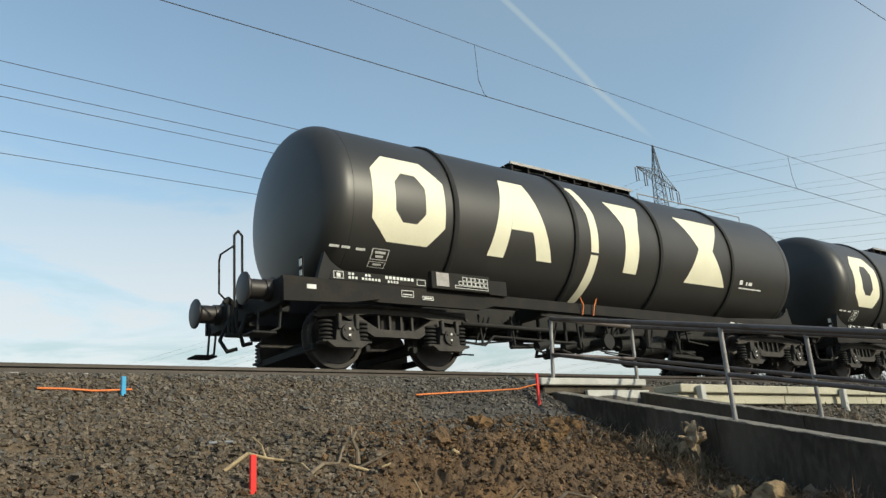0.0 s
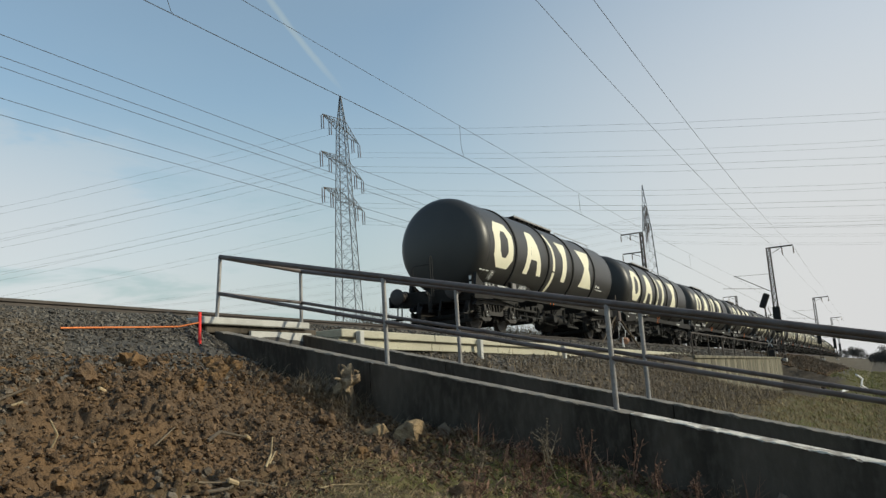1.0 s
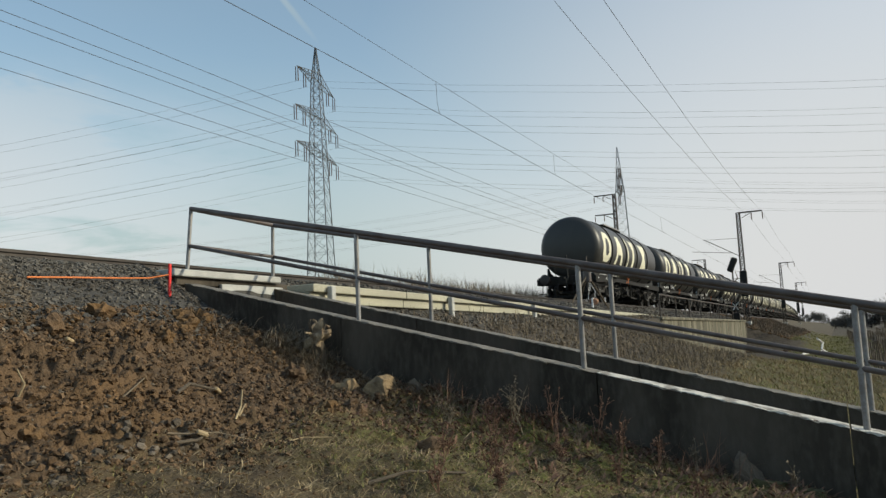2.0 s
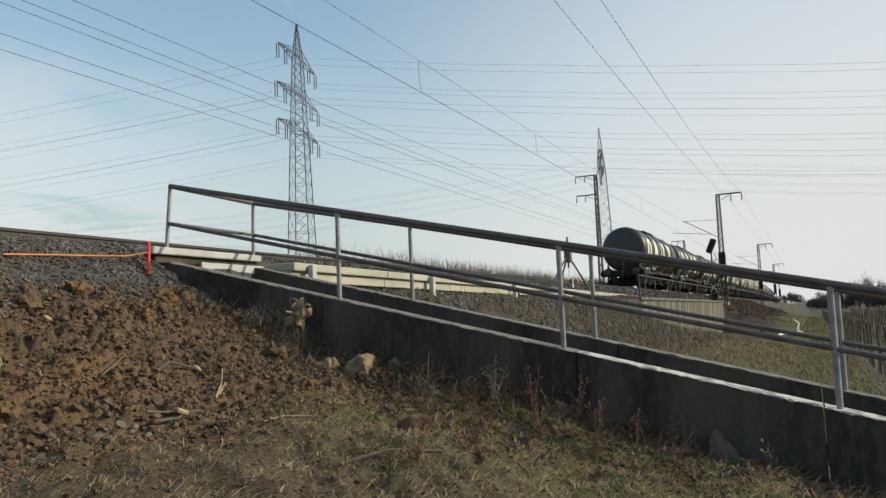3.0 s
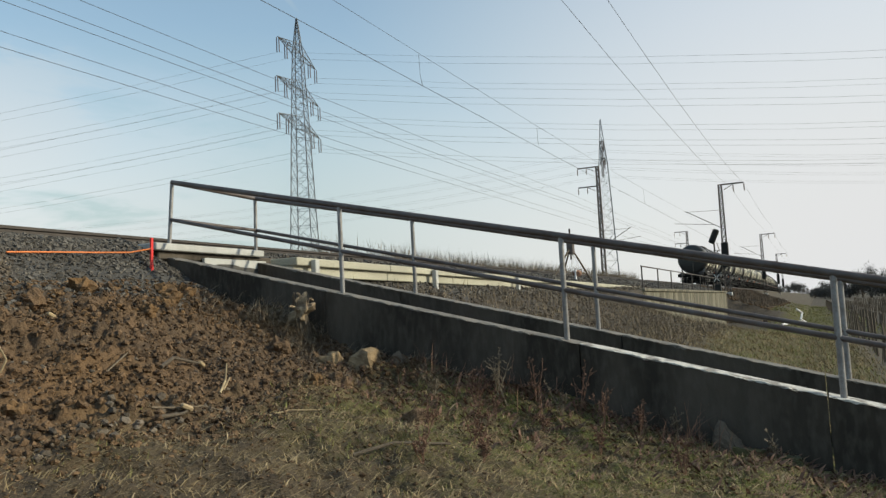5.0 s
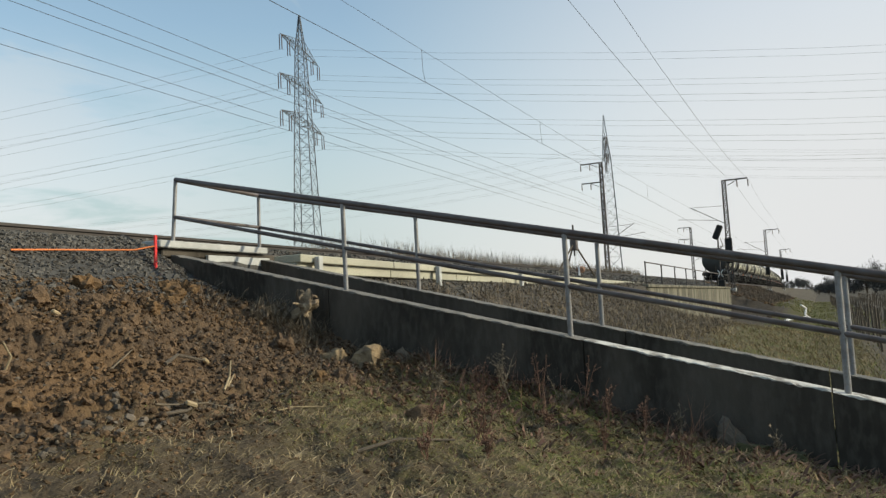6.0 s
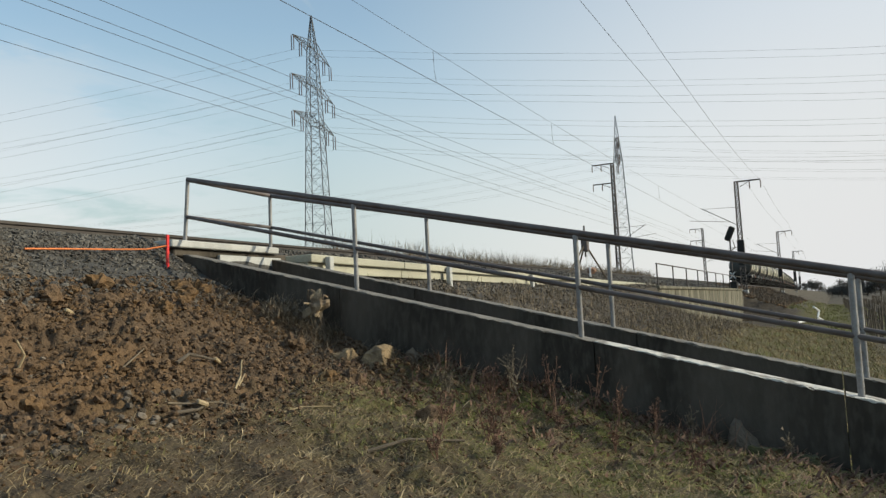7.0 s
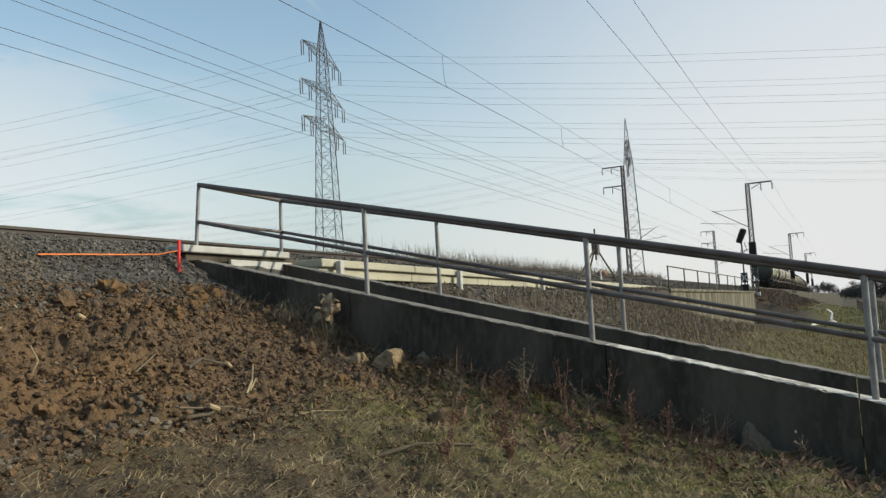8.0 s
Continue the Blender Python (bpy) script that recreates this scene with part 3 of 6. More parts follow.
def build_wagon():
    w = thing("tank_wagon", "black bogie tank wagon with large cream painted shapes", "tank wagon", "wagons of the train")
    # barrel with domed ends
    bm = bmesh.new()
    prof, x0, x1, knuckle = [], 1.36, 13.15, 0.38
    rim = TANK_R - knuckle + knuckle * math.sin(radians(20))
    at_rim = x0 - knuckle * math.cos(radians(20))
    for i in range(8):
        q = (i + 0.15) / 8
        prof.append((at_rim - 0.17 * (1 - q * q), rim * q))
    for i in range(11):
        a = radians(20 + 7 * i)
        prof.append((x0 - knuckle * math.cos(a), TANK_R - knuckle + knuckle * math.sin(a)))
    ends = len(prof)
    prof += [(x0 + (x1 - x0) * i / 6, TANK_R) for i in range(1, 6)]
    prof += [(x0 + x1 - s, r) for s, r in reversed(prof[:ends])]
    lathe(bm, prof, "x", 72, (0, 0, TANK_Z))
    tank = part("tank", bm, "tank", w, "satin black tank barrel", True)
    for x in (3.27, 6.02, 8.44, 10.9):
        bm = bmesh.new()
        lathe(bm, [(x - 0.05, TANK_R - 0.01), (x - 0.045, TANK_R + 0.035), (x - 0.02, TANK_R + 0.045), (x + 0.02, TANK_R + 0.045), (x + 0.045, TANK_R + 0.035), (x + 0.05, TANK_R - 0.01)], "x", 72, (0, 0, TANK_Z))
        part("ring", bm, "black", tank, "black stiffening ring", True)
    for x in (1.40, 13.10):
        bm = bmesh.new()
        lathe(bm, [(x - 0.012, TANK_R - 0.01), (x - 0.008, TANK_R + 0.004), (x + 0.008, TANK_R + 0.004), (x + 0.012, TANK_R - 0.01)], "x", 72, (0, 0, TANK_Z))
        part("weld_seam", bm, "tank", tank, "", True)

    # cream shapes along the side
    def shape(quads):
        bm = bmesh.new()
        painted(bm, quads)
        part("painted_shape", bm, "cream", tank, "cream painted shape", True)

    out_ring = [(2.38, 28), (3.10, 28), (3.46, 14), (3.46, -16), (3.16, -29), (2.42, -29), (2.11, -16), (2.11, 16)]
    in_ring = [(2.66, 16), (2.92, 16), (3.08, 8), (3.08, -9), (2.92, -16), (2.66, -16), (2.52, -9), (2.52, 9)]
    shape([(out_ring[i], out_ring[(i + 1) % 8], in_ring[(i + 1) % 8], in_ring[i]) for i in range(8)])
    shape([((4.78, 29), (5.05, 29), (4.74, -29), (4.38, -29)), ((5.05, 29), (5.34, 29), (5.86, -28), (5.50, -28)), ((5.045, 28.9), (5.055, 28.9), (5.35, -9), (4.85, -9))])
    shape([((6.56, 39), (6.76, 39), (6.98, 14), (6.78, 14)), ((6.78, 14), (6.98, 14), (7.02, -16), (6.82, -16))])
    shape([((6.82, -18), (7.02, -18), (6.97, -38), (6.75, -38)), ((6.75, -38), (6.97, -38), (6.88, -58), (6.68, -58))])
    shape([((7.46, 30), (8.44, 30), (8.20, 8), (7.78, 8)), ((7.78, 8), (8.20, 8), (8.14, -28), (7.76, -28))])
    shape([((9.62, 30), (11.12, 30), (10.60, 1), (10.12, 1)), ((10.12, 1), (10.60, 1), (11.08, -29), (9.66, -29))])

    # small lettering that cannot be read: bars and boxes
    def bars(name, rows):
        bm = bmesh.new()
        painted(bm, [((a, d), (b, d), (b, d - h), (a, d - h)) for a, b, d, h in rows], 3)
        part(name, bm, "white", tank, "small white lettering", True)

    bars("lettering", [(1.50, 1.66, -34.6, 1.6), (1.70, 1.84, -34.6, 1.6), (1.94, 2.10, -34.8, 1.6)])
    bars("lettering", [(2.22, 2.52, -33.8, 0.5), (2.22, 2.52, -40.6, 0.5), (2.22, 2.235, -33.8, 7), (2.505, 2.52, -33.8, 7), (2.28, 2.46, -35.4, 1.6), (2.30, 2.44, -38, 1.5)])
    bars("lettering", [(2.22, 2.52, -42.2, 0.4), (2.22, 2.52, -46.0, 0.4), (2.22, 2.235, -42.2, 4), (2.505, 2.52, -42.2, 4), (2.30, 2.45, -43.4, 1.4)])
    bars("lettering", [(11.62, 11.74, -20, 4), (11.86, 11.92, -21, 3), (11.96, 12.10, -21, 3), (11.62, 12.5, -26.5, 1.2)])

    # walkway on top
    deck = bmesh.new()
    for k in (-0.42, -0.21, 0.0, 0.21, 0.42):
        box(deck, (5.45, k - 0.085, 4.00), (8.95, k + 0.085, 4.025))
    for i in range(9):
        x = 5.50 + i * 0.425
        box(deck, (x - 0.02, -0.5, 3.86), (x + 0.02, 0.5, 3.999))
    walkway = part("walkway", deck, "frame", w, "grey slatted top walkway")
    for s in (-0.52, 0.52):
        bm = bmesh.new()
        box(bm, (5.43, s - 0.012, 3.985), (8.97, s + 0.012, 4.04))
        part("edge_rail", bm, "galv", walkway, "bright metal walkway edge")
    bm = bmesh.new()
    lathe(bm, [(3.9, 0.30), (4.04, 0.30), (4.06, 0.33), (4.09, 0.33), (4.11, 0.05)], "z", 24, (7.4, 0, 0))
    part("manhole", bm, "black", w, "", True)
    bm = bmesh.new()
    pipe(bm, [(9.05, -0.6, 3.80), (9.05, -0.6, 3.94), (12.9, -0.6, 3.94), (12.9, -0.6, 3.80)], 0.014, 6)
    part("hand_rail", bm, "galv", w, "thin bright rail along the tank top")

    # underframe
    for s in (-1, 1):
        bm = bmesh.new()
        y0, y1 = sorted((s * 1.22, s * 1.30))
        plate(bm, [(0.30, 1.16), (14.25, 1.16), (14.25, 0.90), (11.0, 0.90), (10.7, 0.98), (4.0, 0.98), (3.7, 0.90), (0.30, 0.88)], y0, y1)
        part("side_sill", bm, "frame", w, "grimy grey channel side sill")
        bm = bmesh.new()
        y0, y1 = sorted((s * 1.301, s * 1.36))
        plate(bm, [(0.28, 1.10), (1.78, 1.10), (1.78, 0.92), (1.3, 0.84), (0.28, 0.80)], y0, y1)
        part("end_plate", bm, "frame", w)
        for a, b in ((0.70, 2.35), (13.75, 12.1)):
            # tapered saddle under each tank end
            bm = bmesh.new()
            y0, y1 = sorted((s * 1.00, s * 1.09))
            k = 1 if b > a else -1
            plate(bm, [(a + 0.22 * k, 1.163), (a + 0.36 * k, 1.62), (a + 0.44 * k, 1.50), (a + 0.56 * k, 1.41), (a + 0.72 * k, 1.345), (a + 1.0 * k, 1.31), (b + 1.2 * k, 1.22), (b + 1.3 * k, 1.163)], y0, y1)
            part("saddle", bm, "black", w)
    for x in (0.30, 14.09):
        bm = bmesh.new()
        box(bm, (x, -1.215, 0.78), (x + 0.16, 1.215, 1.16), 0.015)
        part("headstock", bm, "frame", w)
    for s in (-1, 1):
        bm = bmesh.new()
        box(bm, (0.59, s * 0.5 - 0.09, 0.80), (13.96, s * 0.5 + 0.09, 1.12), 0.01)
        part("centre_sill", bm, "black", w)
    for x in (2.6, 5.2, 7.4, 9.6, 12.1):
        bm = bmesh.new()
        box(bm, (x - 0.08, -1.215, 0.9), (x + 0.08, 1.215, 1.12), 0.01)
        part("cross_member", bm, "black", w)
    # buffers
    for xe, k in ((-0.09, 1), (LENGTH - 0.02, -1)):
        for s in (-1, 1):
            bm = bmesh.new()
            lathe(bm, [(0.0, 0.20), (0.012, 0.222), (0.035, 0.225), (0.05, 0.20), (0.07, 0.15), (0.09, 0.138)], "x", 28)
            lathe(bm, [(0.09, 0.138), (0.30, 0.138), (0.302, 0.155), (0.43, 0.155), (0.432, 0.19), (0.47, 0.19)], "x", 24)
            b = part("buffer", bm, "buffer", w, "dark steel round buffer", True)
            b.matrix_basis = pose(xe, s * 0.875, 1.04, 0, 0, 0 if k > 0 else 180)
        bm = bmesh.new()
        pipe(bm, [(xe + 0.52 * k, 0, 1.0), (xe + 0.28 * k, 0, 1.0), (xe + 0.18 * k, 0, 1.08), (xe + 0.12 * k, 0, 1.02)], 0.045, 8)
        for q in (0.16, 0.22, 0.28):
            rod(bm, (xe + q * k, -0.06, 0.98), (xe + q * k, -0.06, 0.55), 0.02)
        rod(bm, (xe + 0.1 * k, -0.07, 0.55), (xe + 0.34 * k, -0.07, 0.55), 0.03)
        part("coupling", bm, "black", w, "hanging screw coupling")
        # air hoses
        for s in (-0.35, 0.35):
            bm = bmesh.new()
            pipe(bm, [(xe + 0.5 * k, s, 0.86), (xe + 0.3 * k, s, 0.80), (xe + 0.2 * k, s, 0.55), (xe + 0.28 * k, s * 0.8, 0.38), (xe + 0.42 * k, s * 0.7, 0.42)], 0.028, 8)
            part("air_hose", bm, "black", w)
        # shunter's step and grab rails
        for s in (-1, 1):
            bm = bmesh.new()
            pipe(bm, [(xe + 0.45 * k, s * 1.12, 0.82), (xe + 0.42 * k, s * 1.12, 0.48), (xe + 0.30 * k, s * 1.12, 0.42)], 0.018, 6)
            pipe(bm, [(xe + 0.25 * k, s * 0.86, 0.82), (xe + 0.22 * k, s * 0.86, 0.42)], 0.018, 6)
            box(bm, (min(xe + 0.02 * k, xe + 0.36 * k), s * 1.0 - 0.17, 0.39), (max(xe + 0.02 * k, xe + 0.36 * k), s * 1.0 + 0.17, 0.42), 0.008)
            part("foot_step", bm, "black", w)
        # tall hoop and its lower side loop
        bm = bmesh.new()
        pipe(bm, [(xe + 0.34 * k, -0.12, 0.95), (xe + 0.34 * k, -0.12, 2.02), (xe + 0.28 * k, -0.12, 2.09), (xe + 0.22 * k, -0.12, 2.02), (xe + 0.22 * k, -0.12, 0.95)], 0.018, 6)
        pipe(bm, [(xe + 0.22 * k, -0.10, 1.86), (xe + 0.22 * k, 0.38, 1.86), (xe + 0.22 * k, 0.44, 1.78), (xe + 0.22 * k, 0.44, 1.28), (xe + 0.34 * k, 0.42, 1.15)], 0.015, 6)
        part("grab_rail", bm, "black", w)
    # lamp bracket plate on the rear
    bm = bmesh.new()
    box(bm, (0.70, -1.10, 1.20), (0.72, -1.0, 1.52), 0.006)
    br = part("lamp_bracket", bm, "frame", w)
    bm = bmesh.new()
    box(bm, (0.693, -1.085, 1.24), (0.699, -1.015, 1.32))
    box(bm, (0.693, -1.085, 1.38), (0.699, -1.015, 1.48))
    part("reflector", bm, "white", br, "white reflecting patches")

    # sill lettering and plates
    def marks(name, rows, y=-1.365, mat="white", lab="white lettering on the sill"):
        bm = bmesh.new()
        for x0, x1, z0, z1 in rows:
            box(bm, (x0, y, z0), (x1, y + 0.006, z1))
        part(name, bm, mat, w, lab)

    def outline(x0, x1, z0, z1, t=0.008):
        return [(x0, x1, z0, z0 + t), (x0, x1, z1 - t, z1), (x0, x0 + t, z0 + t, z1 - t), (x1 - t, x1, z0 + t, z1 - t)]

    marks("lettering", [(0.62, 0.76, 0.985, 1.045)], -1.366)
    bm = bmesh.new()
    plate(bm, [(1.0, 1.165), (2.66, 1.165), (2.66, 1.30), (1.05, 1.30)], -1.315, -1.303)
    lettering_board = part("number_board", bm, "frame", w, "grey board with the wagon's lettering")
    marks("lettering", outline(1.06, 1.22, 1.18, 1.285) + [(1.11, 1.17, 1.20, 1.26)] + [(1.30 + 0.055 * i, 1.335 + 0.055 * i, 1.245, 1.28) for i in (0, 1, 5, 6)]
          + [(1.30 + 0.055 * i, 1.335 + 0.055 * i, 1.19, 1.225) for i in (0, 1, 2, 4, 5, 6, 7, 8, 9)], -1.322)
    marks("number_lettering", [(1.92 + 0.065 * i, 1.965 + 0.065 * i, 1.24, 1.285) for i in range(8)] + [(1.96 + 0.05 * i, 1.99 + 0.05 * i, 1.185, 1.22) for i in range(4)] + outline(2.48, 2.64, 1.19, 1.28), -1.322)
    marks("lettering", outline(2.2, 2.42, 1.0, 1.10) + [(2.23, 2.39, 1.03, 1.045)] + outline(2.58, 2.78, 0.98, 1.04) + [(2.61, 2.75, 1.0, 1.02)], -1.308)
    bm = bmesh.new()
    box(bm, (2.70, -1.40, 1.15), (3.86, -1.304, 1.42), 0.008)
    board = part("data_board", bm, "frame", w, "grey data board")
    bm = bmesh.new()
    box(bm, (2.78, -1.415, 1.19), (3.02, -1.402, 1.40))
    card = part("card_holder", bm, "galv", board, "wire card holder")
    marks("load_grid", [r for i in range(6) for r in outline(3.30 + 0.085 * i, 3.38 + 0.085 * i, 1.31, 1.37, 0.007)] + [r for i in range(7) for r in outline(3.22 + 0.085 * i, 3.30 + 0.085 * i, 1.24, 1.30, 0.007)]
          + outline(3.14, 3.81, 1.185, 1.23, 0.007), -1.408)
    bm = bmesh.new()
    box(bm, (3.87, -1.36, 1.14), (4.25, -1.304, 1.38), 0.008)
    part("side_board", bm, "frame", w)
    marks("lettering", [(10.6, 10.75, 1.02, 1.08), (10.9, 11.3, 1.02, 1.07)], -1.308)

    # brake gear and outlet valves in the middle
    for x in (3.9, 4.6, 5.5, 6.2, 7.0, 8.2, 9.1):
        bm = bmesh.new()
        rod(bm, (x, -1.0, 0.90), (x + 0.05, -1.0, 0.42), 0.02)
        rod(bm, (x + 0.4, -0.8, 0.90), (x + 0.1, -0.95, 0.48), 0.016)
        part("hanger", bm, "black", w)
    bm = bmesh.new()
    pipe(bm, [(3.4, -0.95, 0.46), (4.0, -1.0, 0.40), (4.2, -1.0, 0.55), (6.2, -0.95, 0.52)], 0.02, 8)
    pipe(bm, [(3.5, -1.05, 0.72), (5.4, -1.05, 0.70)], 0.035, 8)
    pipe(bm, [(6.0, -0.4, 0.5), (9.4, -0.5, 0.6)], 0.03, 8)
    part("brake_rod", bm, "black", w)
    for x, y, z, r, l in ((5.25, -0.9, 0.44, 0.09, 0.22), (5.95, -0.85, 0.46, 0.08, 0.25), (6.6, -0.6, 0.55, 0.16, 0.4), (7.6, -0.7, 0.60, 0.15, 0.5), (8.5, -0.5, 0.62, 0.2, 0.6)):
        bm = bmesh.new()
        rod(bm, (x, y, z), (x + l, y - 0.04, z + 0.05), r, r * 0.9, 14)
        rod(bm, (x + l * 0.4, y, z), (x + l * 0.4, y, 0.92), r * 0.35, seg=8)
        rod(bm, (x - 0.1, y - 0.06, z - 0.06), (x + 0.12, y - 0.06, z - 0.12), 0.02)
        part("valve", bm, "black", w)
    bm = bmesh.new()
    lathe(bm, [(6.6, 0.0001), (6.62, 0.2), (6.7, 0.23), (7.6, 0.23), (7.68, 0.2), (7.7, 0.0001)], "x", 20, (2.4, 0.3, 0.55))
    part("air_tank", bm, "black", w, "", True)
    rng = random.Random(9)
    for i in range(26):
        x = rng.uniform(3.9, 10.2)
        bm = bmesh.new()
        y = rng.uniform(-1.05, 0.6)
        z = rng.uniform(0.42, 0.85)
        pipe(bm, [(x, y, 0.93), (x + rng.uniform(-0.3, 0.3), y, z), (x + rng.uniform(0.2, 0.9), y + rng.uniform(-0.1, 0.1), z + rng.uniform(-0.08, 0.08))], rng.choice((0.014, 0.02, 0.03, 0.045)), 6)
        part("brake_linkage", bm, "black", w)
    # down pipe under the barrel
    bm = bmesh.new()
    rod(bm, (6.85, -0.3, 0.5), (6.85, -0.3, 1.15), 0.12, seg=14)
    rod(bm, (6.85, -1.1, 0.55), (6.85, 0.5, 0.55), 0.09, seg=14)
    rod(bm, (6.85, -1.16, 0.55), (6.85, -1.1, 0.55), 0.14, seg=14)
    part("outlet", bm, "black", w)

    for x in (6.02, 6.30):
        bm = bmesh.new()
        pipe(bm, [(x, -1.33, 0.95), (x + 0.02, -1.36, 1.12), (x - 0.06 + 0.15 * (x > 6.2), -1.37, 1.26)], 0.012, 6)
        part("cable_tie", bm, "orange", w, "orange cable end")

    # bogies
    def bogie(xc):
        e = new("bogie")
        e.parent = w
        e.matrix_basis = pose(xc, 0, 0)
        for s in (-1, 1):
            bm = bmesh.new()
            y0, y1 = s * 1.0 - 0.05, s * 1.0 + 0.05
            plate(bm, [(-1.38, 0.70), (-1.30, 0.80), (-0.45, 0.86), (0.45, 0.86), (1.30, 0.80), (1.38, 0.70), (1.30, 0.68), (0.80, 0.72), (0.45, 0.77), (-0.45, 0.77), (-0.80, 0.72), (-1.30, 0.68)], y0, y1)
            fr = part("side_frame", bm, "bogie", e, "cast steel bogie side frame")
            bm = bmesh.new()
            plate(bm, [(-0.90, 0.715), (-0.66, 0.735), (-0.32, 0.55), (0.32, 0.55), (0.66, 0.735), (0.90, 0.715), (0.40, 0.44), (-0.40, 0.44)], y0 + 0.004, y1 - 0.004)
            part("belly_bar", bm, "bogie", fr, "fish-bellied lower bar")
            for q in (-0.30, -0.10, 0.10, 0.30):
                bm = bmesh.new()
                box(bm, (q - 0.018, s * 1.0 - 0.03, 0.54), (q + 0.018, s * 1.0 + 0.03, 0.785))
                part("rib", bm, "bogie", fr)
            bm = bmesh.new()
            pipe(bm, [(-1.36, s * 1.06, 0.74), (-1.28, s * 1.06, 0.82), (-0.5, s * 1.06, 0.875), (0.5, s * 1.06, 0.875), (1.28, s * 1.06, 0.82), (1.36, s * 1.06, 0.74)], 0.028, 6)
            part("flange", bm, "bogie", fr)
            for xa in (-0.9, 0.9):
                bm = bmesh.new()
                plate(bm, [(xa - 0.20, 0.34), (xa - 0.16, 0.62), (xa + 0.16, 0.62), (xa + 0.20, 0.34), (xa + 0.10, 0.28), (xa - 0.10, 0.28)], s * 1.06 - 0.09, s * 1.06 + 0.09)
                ab = part("axle_box", bm, "bogie", e, "dusty cast axle box")
                bm = bmesh.new()
                yy = s * 1.155
                rod(bm, (xa, s * 1.13, 0.46), (xa, s * 1.19, 0.46), 0.115, seg=18)
                for q in range(3):
                    a = 2.1 * q + 0.5
                    rod(bm, (xa + 0.075 * math.cos(a), s * 1.17, 0.46 + 0.075 * math.sin(a)), (xa + 0.075 * math.cos(a), s * 1.205, 0.46 + 0.075 * math.sin(a)), 0.018, seg=8)
                part("bearing_cover", bm, "bogie", ab)
                bm = bmesh.new()
                box(bm, (xa - 0.015, s * 1.196 - 0.002, 0.40), (xa + 0.02, s * 1.196 + 0.002, 0.43))
                box(bm, (xa - 0.01, s * 1.196 - 0.002, 0.49), (xa + 0.02, s * 1.196 + 0.002, 0.52))
                part("paint_mark", bm, "white", ab, "white inspection marks")
                for k in (-0.29, 0.29):
                    bm = bmesh.new()
                    for c in range(5):
                        lathe(bm, [(0.36 + 0.058 * c, 0.075), (0.374 + 0.058 * c, 0.10), (0.394 + 0.058 * c, 0.10), (0.408 + 0.058 * c, 0.075)], "z", 14, (xa + k, s * 1.03, 0))
                    part("spring", bm, "black", e, "coil spring", True)
                bm = bmesh.new()
                box(bm, (xa - 0.40, s * 1.04 - 0.10, 0.315), (xa + 0.40, s * 1.04 + 0.10, 0.355), 0.012)
                part("spring_plate", bm, "bogie", e)
                bm = bmesh.new()
                plate(bm, [(xa - 0.34, 0.33), (xa - 0.22, 0.25), (xa + 0.22, 0.25), (xa + 0.34, 0.33), (xa + 0.16, 0.35), (xa - 0.16, 0.35)], s * 1.10 - 0.06, s * 1.10 + 0.06)
                part("yoke", bm, "bogie", ab)
                for k in (-0.14, 0.14):
                    bm = bmesh.new()
                    box(bm, (xa + k - 0.03, s * 1.15 - 0.04, 0.50), (xa + k + 0.03, s * 1.15 + 0.04, 0.72), 0.01)
                    part("horn_guide", bm, "bogie", ab)
        for xa in (-0.9, 0.9):
            ws = new("wheelset")
            ws.parent = e
            ws.matrix_basis = pose(xa, 0, 0.46)
            bm = bmesh.new()
            rod(bm, (0, -1.0, 0), (0, 1.0, 0), 0.08, seg=14)
            part("axle", bm, "black", ws)
            for s in (-1, 1):
                bm = bmesh.new()
                lathe(bm, [(s * 0.68, 0.40), (s * 0.682, 0.485), (s * 0.70, 0.488), (s * 0.715, 0.465), (s * 0.81, 0.457), (s * 0.815, 0.40), (s * 0.79, 0.38), (s * 0.77, 0.20), (s * 0.80, 0.14), (s * 0.86, 0.13)], "y", 40)
                part("wheel", bm, "tread", ws, "worn steel wheel", True)
        bm = bmesh.new()
        box(bm, (-0.22, -0.94, 0.48), (0.22, 0.94, 0.78), 0.02)
        part("bolster", bm, "black", e)
        for xa in (-1.30, -0.42, 0.42, 1.30):
            bm = bmesh.new()
            box(bm, (xa - 0.04, -0.9, 0.24), (xa + 0.04, 0.9, 0.34), 0.01)
            for s in (-1, 1):
                box(bm, (xa - 0.07, s * 0.75 - 0.05, 0.28), (xa + 0.07, s * 0.75 + 0.05, 0.62), 0.01)
            part("brake_beam", bm, "black", e)

    bogie(AXLE + 0.9)
    bogie(AXLE + 0.9 + PIVOT)
    return w


WAGON = build_wagon()
WAGONS = [WAGON] + [copy_thing(WAGON, pose(TAIL_X + LENGTH * i, TRACK_Y, 0)) for i in range(1, 26)]


